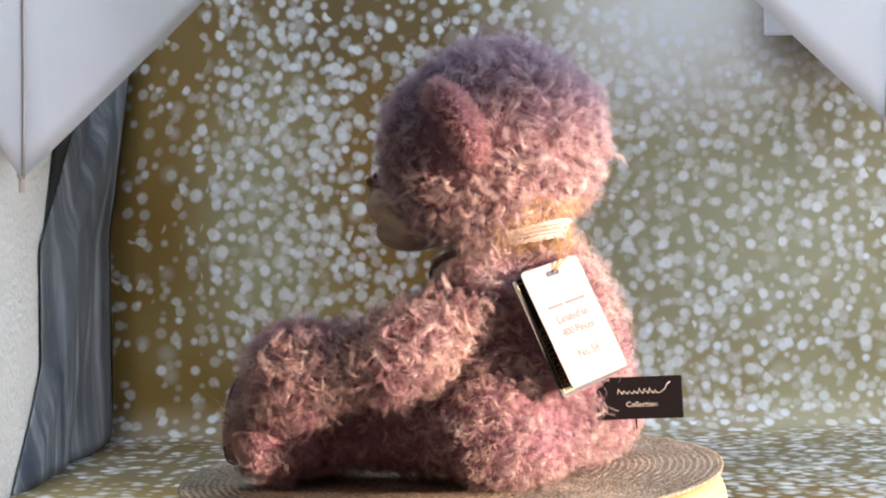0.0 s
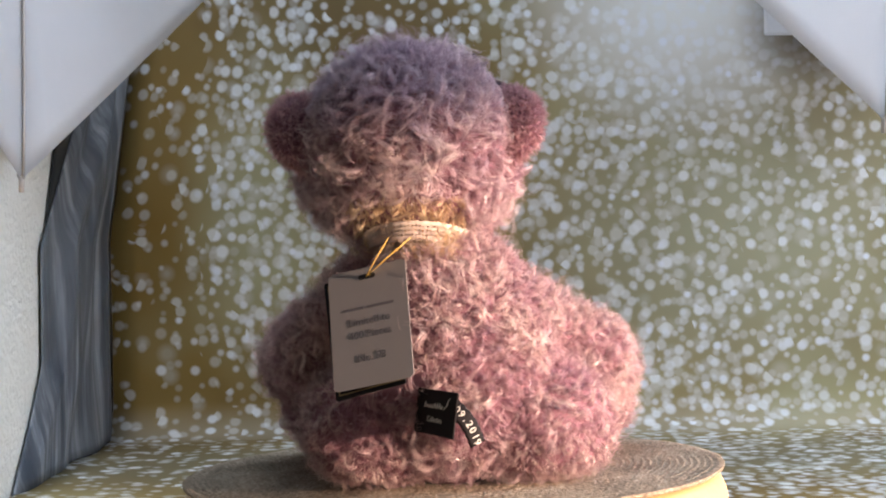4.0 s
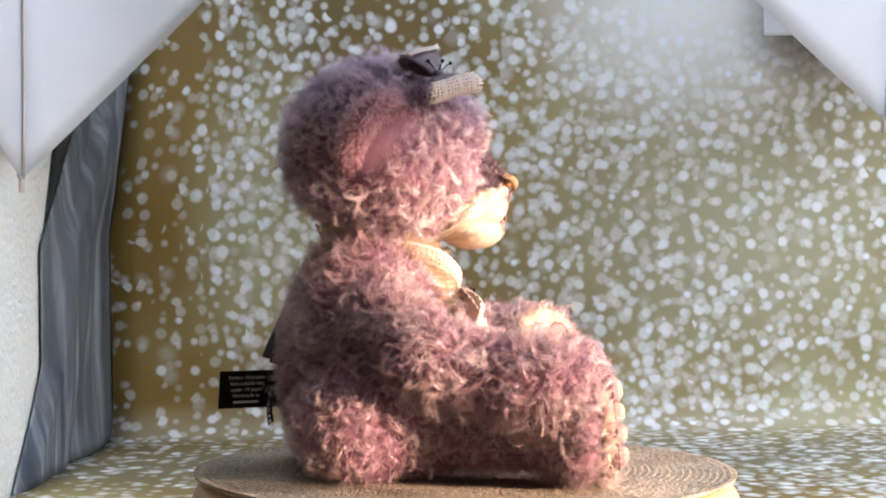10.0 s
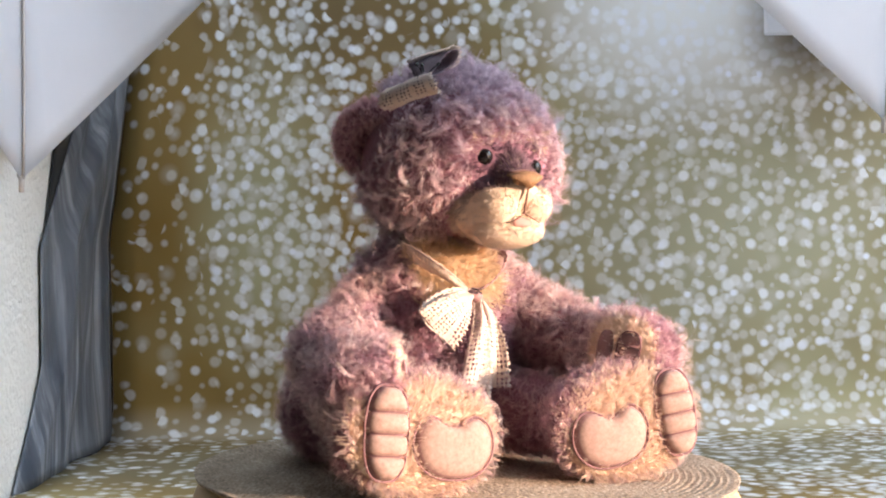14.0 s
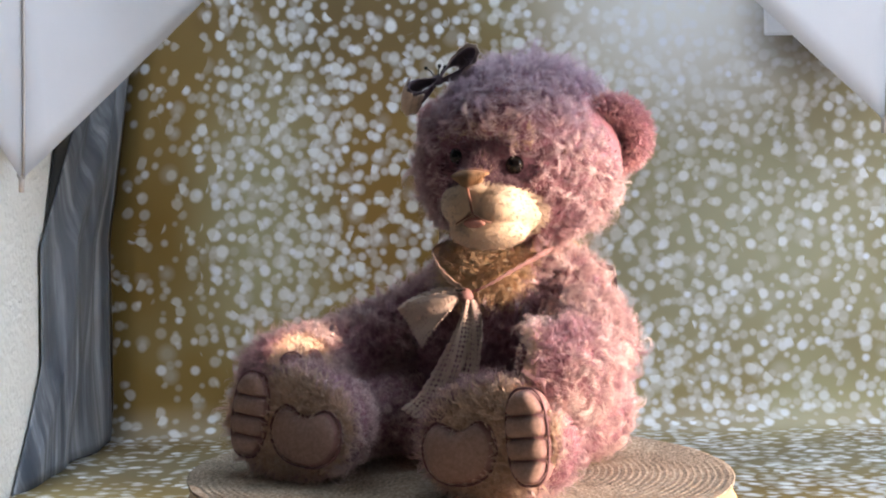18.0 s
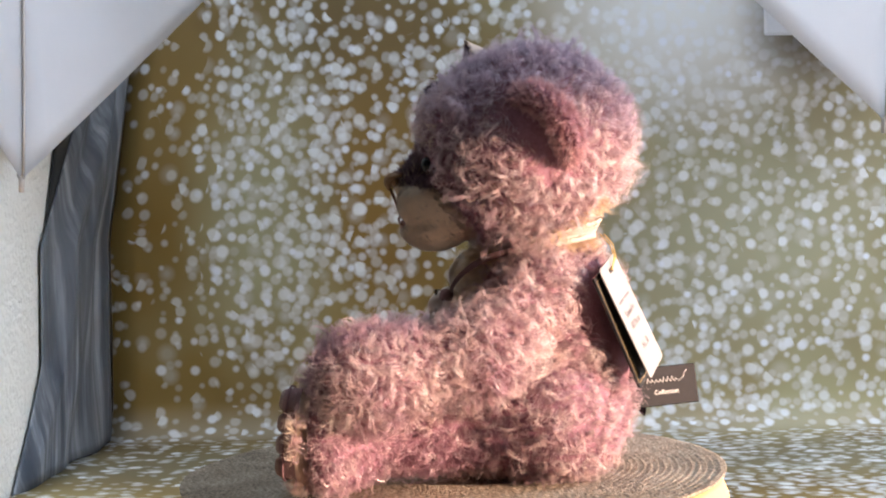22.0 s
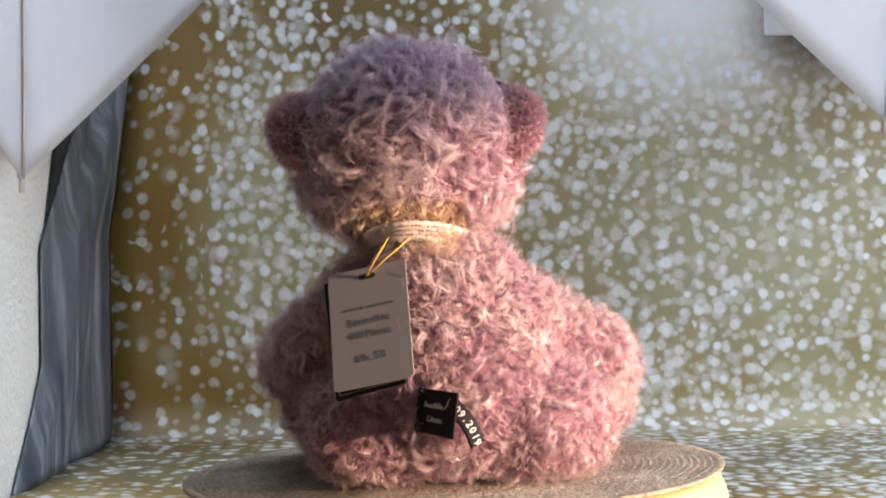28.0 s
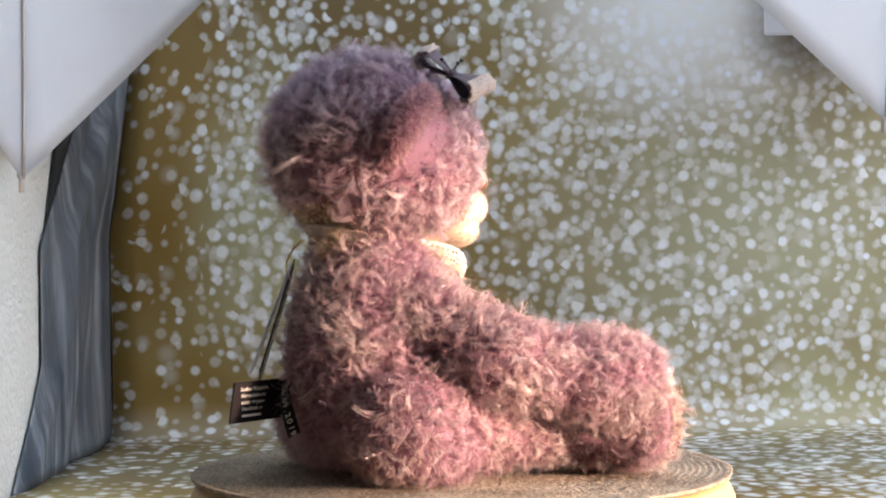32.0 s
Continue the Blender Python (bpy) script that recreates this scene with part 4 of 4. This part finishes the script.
def sole(s):
    c = Vector(SOLE[s])
    m = LIFT @ Matrix.Translation(c) @ Matrix.Rotation(radians(-7 if s > 0 else 0), 4, "Z") @ Matrix.Rotation(radians(-4), 4, "X") @ Matrix.Rotation(radians(-7 * s), 4, "Y") @ Matrix.Diagonal((s, 1, 1, 1))
    place = lambda v: m @ Vector(v)
    hx, hz = -0.0170, -0.0040
    tx, tz, tw, th = 0.0300 if s > 0 else 0.0262, 0.0015, 0.0130, 0.0255
    sewn = lambda q: (((q[:, 0] - hx) / 0.0245) ** 2 + ((q[:, 2] - hz) / 0.0185) ** 2 < 1) & ((abs(q[:, 0] - hx - 0.001) > 0.011) | (q[:, 2] - hz < 0.006)) | (((q[:, 0] - tx) / tw) ** 4 + ((q[:, 2] - tz) / th) ** 4 < 1)
    top = cushion("sole", m, 0.0462, 0.0060, 0.0318, 34000, 0.0066, bear, "cream plush foot sole", sewn)
    raised_pad("heart_pad", place, heart, hx, hz, 0.0050, 0.0082, top)
    ring = [(hx + x * 1.05, -0.0072, hz + z * 1.05) for x, z in (heart(2 * math.pi * i / 60) for i in range(61))]
    seam("pad_seam", place, ring, 0.0007, top, "plum shaded seam round the heart pad")
    edges = (1.0, 0.46, -0.02, -0.50, -1.0)
    for k in range(4):
        z0, z1 = edges[k] * th, edges[k + 1] * th

        def toe(a, z0=z0, z1=z1):
            ex, ez = math.cos(a), math.sin(a)
            dz = (z0 - z1) / 2 * 1.02 * sgn(ez, 0.45)
            return tw * sgn(ex, 0.45) * max(0.40, 1 - 0.60 * (abs((z0 + z1) / 2 + dz) / th) ** 3.5), dz

        raised_pad("toe_pad", place, toe, tx, tz + (z0 + z1) / 2, 0.0050, 0.0082, top, 32)
        if k:
            seam("toe_stitch", place, [(tx - tw * 0.9, -0.0090, tz + z0), (tx, -0.0098, tz + z0 + 0.0003), (tx + tw * 0.9, -0.0090, tz + z0)], 0.0004, top)
    ring = [(tx + tw * 1.06 * sgn(math.cos(a), 0.7), -0.0070, tz + th * 1.05 * sgn(math.sin(a), 0.8)) for a in (2 * math.pi * i / 48 for i in range(49))]
    seam("pad_seam", place, ring, 0.0007, top, "plum shaded seam round the toes")


sole(1), sole(-1)


def paw(s):
    f = Vector((-0.82 * s, -0.52, 0.18)).normalized()
    z = Vector((0.25 * s, 0, 1))
    z = (z - f * z.dot(f)).normalized()
    x = (-f).cross(z) * 1.0
    m = Matrix(((*x, 0), (*(-f), 0), (*z, 0), (0, 0, 0, 1))).transposed()
    m.translation = Vector(HAND[s]) + f * (0.0215 if s > 0 else 0.0190) + Vector((0, 0, 0.003))
    m = LIFT @ m
    place = lambda v: m @ Vector(v)
    top = cushion("paw", m, 0.0225, 0.0060, 0.0230, 9000, 0.0036, bear, "ivory plush paw panel")
    oval = lambda rx, rz: (lambda a: (rx * sgn(math.cos(a), 0.75), rz * sgn(math.sin(a), 0.75)))
    side = -1 if s > 0 else 1
    raised_pad("palm_pad", place, oval(0.0055, 0.0125), 0.0095 * side, -0.001, 0.0050, 0.0024, top, 32, [M_PADRIM, M_PADEDGE])
    for k, zc in enumerate((0.0075, -0.0005, -0.0085)):
        raised_pad("finger_pad", place, oval(0.0072, 0.0040), -0.0065 * side, zc, 0.0050, 0.0024, top, 28, [M_PADRIM, M_PADEDGE])
        if k:
            seam("finger_stitch", place, [(-0.0065 * side - 0.007, -0.0078, zc + 0.004), (-0.0065 * side + 0.007, -0.0078, zc + 0.004)], 0.0005, top)
    ring = [(-0.0065 * side + 0.0078 * sgn(math.cos(a), 0.7), -0.0066, -0.0005 + 0.0130 * sgn(math.sin(a), 0.8)) for a in (2 * math.pi * i / 40 for i in range(41))]
    seam("pad_seam", place, ring, 0.0006, top, "plum shaded seam round the finger pads")


paw(1), paw(-1)


# ---- lace ribbon and bow ----
def spline(pts, t):
    pts = [Vector(p) for p in pts]
    x = t * (len(pts) - 1)
    i = min(int(x), len(pts) - 2)
    f = x - i
    p0, p1, p2, p3 = pts[max(i - 1, 0)], pts[i], pts[i + 1], pts[min(i + 2, len(pts) - 1)]
    return 0.5 * ((2 * p1) + (p2 - p0) * f + (2 * p0 - 5 * p1 + 4 * p2 - p3) * f * f + (3 * p1 - p0 - 3 * p2 + p3) * f ** 3)


def ribbon(name, edge_a, edge_b, material, parent, label, nu=40, nv=10, ripple=0.0, wave=0.0006, thick=0.0005):
    """Cloth strip between two edges; its long edges are lightly scalloped."""
    length = sum((Vector(p) - Vector(q)).length for p, q in zip(edge_a, edge_a[1:]))
    width = max((Vector(p) - Vector(q)).length for p, q in zip(edge_a, edge_b))

    def fn(u, v):
        a, b = spline(edge_a, u), spline(edge_b, u)
        across = (b - a)
        out = across.cross(spline(edge_a, min(1, u + 0.02)) - spline(edge_a, max(0, u - 0.02)))
        out = out.normalized() if out.length > 1e-12 else Vector((0, -1, 0))
        edge = max(0.0, abs(v - 0.5) * 2 - 0.8) * 5
        vv = v + (0.035 if v > 0.5 else -0.035) * edge * math.sin(u * length * 1600)
        p = a + across * vv + out * (ripple * math.sin(v * 7 + u * 5) + wave * math.sin(u * length * 900 + v * 3) * edge)
        return LIFT @ p

    return sheet(name, fn, nu, nv, thick, material, parent, label, "cloth", (length, width))


ring = [Vector(p) for p in NECK_RING]
centre = Vector((0.028, 0.05, 0.150))
up = [Vector((0, 0, 1)) * w + (p - centre).normalized() * 0.002 for p, w in zip(ring, (0.003, 0.0045, 0.0058, 0.0052, 0.0046, 0.0050, 0.0052, 0.0050, 0.0044, 0.0040, 0.004, 0.003, 0.0022, 0.002))]
neck = ribbon("neck_ribbon", [p + w for p, w in zip(ring[:10], up)], [p - w for p, w in zip(ring[:10], up)], M_LACE, bear, "cream lace ribbon tied round the neck", 100, 8, 0.0004)
ribbon("dyed_ribbon", [p + w * 0.5 for p, w in zip(ring[9:], up[9:])], [p - w * 0.5 for p, w in zip(ring[9:], up[9:])], M_PURPLELACE, neck, "plum-dyed end of the ribbon", 30, 6, 0.0004)
blob("knot", (0.0105, -0.006, 0.1185), (0.0055, 0.0045, 0.0048), M_PURPLELACE, neck, "plum-dyed ribbon knot", Matrix.Rotation(0.4, 4, "Y"))
ribbon("bow_loop", [(0.0075, -0.007, 0.1225), (-0.006, -0.012, 0.1215), (-0.024, -0.015, 0.1165), (-0.0345, -0.013, 0.1100)],
       [(0.0085, -0.008, 0.1160), (0.003, -0.016, 0.1080), (-0.005, -0.020, 0.0960), (-0.0130, -0.018, 0.0850)], M_LACE, neck, "cream lace bow loop", 30, 14, 0.0016)
ribbon("bow_loop", [(0.0080, -0.005, 0.1230), (-0.008, -0.006, 0.1235), (-0.026, -0.009, 0.1175), (-0.0350, -0.0128, 0.1098)],
       [(0.0080, -0.006, 0.1170), (-0.003, -0.008, 0.1090), (-0.012, -0.012, 0.0970), (-0.0190, -0.0160, 0.0900)], M_LACE, neck, "cream lace bow loop", 30, 14, 0.0014)
ribbon("bow_tail", [(0.0100, -0.007, 0.1160), (0.006, -0.012, 0.1000), (-0.004, -0.017, 0.0780), (-0.014, -0.024, 0.0560), (-0.021, -0.034, 0.0470)],
       [(0.0150, -0.007, 0.1160), (0.017, -0.013, 0.1000), (0.016, -0.018, 0.0780), (0.008, -0.026, 0.0540), (0.000, -0.037, 0.0420)], M_LACE, neck, "cream lace bow tail", 46, 12, 0.0022)
ribbon("bow_tail", [(0.0130, -0.005, 0.1160), (0.0150, -0.008, 0.1020), (0.0120, -0.011, 0.0820), (0.0060, -0.014, 0.0600)],
       [(0.0170, -0.006, 0.1160), (0.0245, -0.012, 0.1020), (0.0280, -0.017, 0.0820), (0.0270, -0.021, 0.0590)], M_LACE, neck, "cream lace bow tail", 40, 12, 0.0018)
for k, (a, b) in enumerate((((0.006, -0.010, 0.1225), (0.012, -0.0125, 0.1195)), ((0.009, -0.0115, 0.1205), (0.014, -0.012, 0.1225)))):
    bm = bmesh.new()
    tube(bm, [LIFT @ Vector(a), LIFT @ ((Vector(a) + Vector(b)) / 2 + Vector((0, -0.0015, 0.001))), LIFT @ Vector(b)], 0.0006, 6)
    part("bead_stem", bm, M_EYE, neck, "shiny black beaded stem")

# hair bow on the crown
hb = Vector((-0.015, 0.0085, 0.2580))
hair = blob("hair_bow", hb, (0.004, 0.004, 0.0035), M_DARKRIB, bear, "small aubergine bow edged with cream lace")


def bow_lobe(p, q, rise):
    """A loop of ribbon from the knot to the edge p-q and back: dark inside, lace over its outer half."""
    p, q = Vector(p), Vector(q)
    mid, wide = (p + q) / 2, (p - q) / 2
    u = mid - hb
    n = u.cross(wide).normalized()
    if n.z < 0:
        n = -n

    def edge(side, grow, t0, t1, count=13):
        out = []
        for i in range(count):
            t = t0 + (t1 - t0) * i / (count - 1)
            r = math.sin(math.pi * t)
            out.append(hb + u * (r * (1.02 + grow * 0.04)) + n * ((rise + grow * 0.0011) * math.sin(2 * math.pi * t)) + wide * (side * (0.22 + 0.78 * r)))
        return out

    ribbon("bow_lobe", edge(1, -1, 0, 1), edge(-1, -1, 0, 1), M_DARKRIB, hair, "", 30, 6, 0.0006, 0.0)
    ribbon("lace_edge", edge(1.05, 1, 0.24, 0.80), edge(-1.05, 1, 0.24, 0.80), M_LACE, hair, "cream lace edging", 26, 8, 0.0005)


bow_lobe((-0.0440, 0.0130, 0.2410), (-0.0215, -0.0180, 0.2510), 0.0055)
bow_lobe((0.0120, 0.0106, 0.2770), (-0.0120, 0.0330, 0.2680), 0.0055)
for dx, dy, dz in ((0.006, -0.008, 0.008), (-0.007, -0.003, 0.008), (0.002, 0.006, 0.009)):
    bm = bmesh.new()
    tube(bm, [LIFT @ hb, LIFT @ (hb + Vector((dx, dy, dz)) * 0.6 + Vector((0, 0, 0.001))), LIFT @ (hb + Vector((dx, dy, dz)))], 0.0004, 6)
    bmesh.ops.create_icosphere(bm, subdivisions=2, radius=0.0013, matrix=Matrix.Translation(LIFT @ (hb + Vector((dx, dy, dz)))))
    part("bead_stem", bm, M_EYE, hair, "shiny black beaded stem")


def page(origin, along, down):
    """A page pose: x along the lines of writing, y up the page, z out of it."""
    x = Vector(along).normalized()
    y = -(Vector(down) - x * Vector(down).dot(x)).normalized()
    m = Matrix(((*x, 0), (*y, 0), (*x.cross(y), 0), (0, 0, 0, 1))).transposed()
    m.translation = origin
    return m


def slab(bm, w, h, t, m):
    box(bm, (-w / 2, -h / 2, -t / 2), (w / 2, h / 2, t / 2), m)


def bar(name, w, h, m, material, parent):
    bm = bmesh.new()
    slab(bm, w, h, 0.0001, m)
    return part(name, bm, material, parent, smooth=False)


# sewn-in satin labels at the back seam
root, tip = Vector((0.024, 0.108, 0.0590)), Vector((0.0022, 0.1530, 0.0602))
LAB = LIFT @ page((root + tip) / 2, root - tip, (0.004, 0.001, -0.0248))
bm = bmesh.new()
slab(bm, 0.0500, 0.0248, 0.0014, LAB)
bmesh.ops.bevel(bm, geom=bm.edges[:], offset=0.0004, segments=1, affect="EDGES")
label = part("sewn_label", bm, M_LABEL, bear, "black satin label with woven white print", False)
FRONT = LAB @ pose(0, 0, 0.0008)
BACK = LAB @ pose(0, 0, -0.0008, 0, 180, 0)


def print_side(m):
    """Care wording in small white print; the rest of the lines as bars."""
    for k, (t, w) in enumerate((("Surface Washable", 0.021), ("Not suitable for", 0.021), ("under 14 years", 0.018), ("Handmade in", 0.016))):
        writing("label_print", t, 0.0034, m @ pose(-0.007, 0.0080 - k * 0.0040, 0.0001), M_WHITEINK, label)
    bar("label_print", 0.017, 0.0014, m @ pose(-0.007, -0.0082, 0.0001), M_WHITEINK, label)


def logo_side(m):
    """Woven lettering: a flourish above one plain word."""
    bm = bmesh.new()
    for k in range(8):
        x = -0.012 + k * 0.0030
        h = 0.0032 if k in (0, 4, 5, 6) else 0.0020
        tube(bm, [m @ Vector((x - 0.001, 0.0022, 0.0002)), m @ Vector((x, 0.0022 + h, 0.0002)), m @ Vector((x + 0.0008, 0.0022 + h * 0.4, 0.0002)), m @ Vector((x + 0.0018, 0.0024, 0.0002))], 0.00028, 5)
    tube(bm, [m @ Vector((0.0115, 0.0025, 0.0002)), m @ Vector((0.0150, 0.0048, 0.0002)), m @ Vector((0.0158, 0.0072, 0.0002)), m @ Vector((0.0180, 0.0088, 0.0002))], 0.00028, 5)
    part("label_flourish", bm, M_WHITEINK, label)
    writing("label_print", "Collection", 0.0044, m @ pose(0.001, -0.0040, 0.0001), M_WHITEINK, label)


print_side(FRONT if FRONT.to_3x3().col[2].x < 0 else BACK)
logo_side(BACK if FRONT.to_3x3().col[2].x < 0 else FRONT)

# date strip: folds out of the seam and droops over the fur
wid = [(STRIP[min(k + 1, 4)] - STRIP[max(k - 1, 0)]).cross(Vector((-0.45, 0.89, 0.0))).normalized() * 0.0050 for k in range(5)]
if wid[2].z > 0:
    wid = [-w for w in wid]
strip = ribbon("date_label", [p + w for p, w in zip(STRIP, wid)], [p - w for p, w in zip(STRIP, wid)], M_LABEL, bear, "narrow black satin label with a white date", 24, 4, 0.0, 0.0)
DATE = "20.09.2019"
for k, ch in enumerate(DATE):
    u = 0.30 + 0.66 * k / (len(DATE) - 1)
    p, d = spline(STRIP, u), (spline(STRIP, min(1, u + 0.02)) - spline(STRIP, u - 0.02)).normalized()
    side = -spline(wid, u).normalized()
    out = d.cross(side)
    if out.y < 0:
        out = -out
    m = page(LIFT @ (p + out * 0.0006), d, -out.cross(d))
    writing("date_print", ch, 0.0062, m, M_WHITEINK, strip)

# ---- hang tag: white card over a black card on a gold cord ----
tag = empty("hang_tag")
tagged(tag, "white and black card swing tag hanging on a gold cord", "tag")


def card(bm, w, h, r, thick, m, slot=False):
    pts = []
    for sx, sy, a0 in ((1, 1, 0), (-1, 1, 90), (-1, -1, 180), (1, -1, 270)):
        for k in range(5):
            a = radians(a0 + 22.5 * k)
            pts.append((sx * (w / 2 - r) + r * math.cos(a), sy * (h / 2 - r) + r * math.sin(a)))
    lo, hi = [bm.verts.new(m @ Vector((x, y, 0))) for x, y in pts], [bm.verts.new(m @ Vector((x, y, thick))) for x, y in pts]
    bm.faces.new(lo[::-1]), bm.faces.new(hi)
    for i in range(len(pts)):
        bm.faces.new((lo[i], lo[(i + 1) % len(pts)], hi[(i + 1) % len(pts)], hi[i]))


bm = bmesh.new()
card(bm, 0.0485, 0.0715, 0.0028, 0.0006, TAG)
white = part("white_card", bm, M_CARD, tag, "white card printed in grey script", False)
bm = bmesh.new()
card(bm, 0.0105, 0.0030, 0.0013, 0.0004, TAG @ pose(0, 0.0300, 0.0004))
part("punched_slot", bm, M_BLACKCARD, white, "dark punched slot", False)
BLACK = TAG @ pose(-0.0055, -0.0020, -0.0045, 3, -5, 1.5)
bm = bmesh.new()
card(bm, 0.0445, 0.0715, 0.0012, 0.0012, BLACK)
black = part("black_card", bm, M_BLACKCARD, tag, "black card with a gold border line", False)
for face in (0.0013, -0.0001):
    for w, h, x, y in ((0.0006, 0.0660, 0.0196, 0), (0.0006, 0.0660, -0.0196, 0), (0.0398, 0.0006, 0, 0.0330), (0.0398, 0.0006, 0, -0.0330)):
        bar("gold_line", w, h, BLACK @ pose(x, y, face), M_GOLD, black)
writing("card_print", "COLLECTION", 0.0046, BLACK @ pose(-0.0170, -0.012, 0.0013, 0, 0, -90), M_GOLD, black, 1.3)
for t, y in (("Limited to", 0.0030), ("400 Pieces", -0.0050), ("No. 58", -0.0190)):
    writing("card_print", t, 0.0066, TAG @ pose(0, y, 0.0007), M_INK, white, 0.95)
for x, w in ((-0.0095, 0.0125), (0.0072, 0.0165)):
    bar("card_print", w, 0.0016, TAG @ pose(x, 0.0112, 0.0007), M_INK, white)
eyelet = TAG @ Vector((0, 0.0300, 0.0012))
for end in ((0.0390, 0.0890, 0.1560), (0.0260, 0.0930, 0.1560)):
    bm = bmesh.new()
    e = Vector(end)
    tube(bm, [eyelet + TAG.to_3x3() @ Vector((0, 0, -0.006)), eyelet, eyelet.lerp(e, 0.35) + Vector((0, 0.004, 0)), eyelet.lerp(e, 0.7) + Vector((0, 0.004, 0)), e], 0.0004, 6)
    part("cord", bm, M_CORD, tag, "thin gold cord")


# ---- what turns: one full turn in 24 s, clockwise from above ----
def motions():
    for thing, z in ((turntable, 0.0), (bear, BEAR_Z), (tag, 0.0)):
        walk(thing, [(k * 0.5, pose(0, 0, z, 0, 0, 240 - 7.5 * k)) for k in range(65)])


motions()
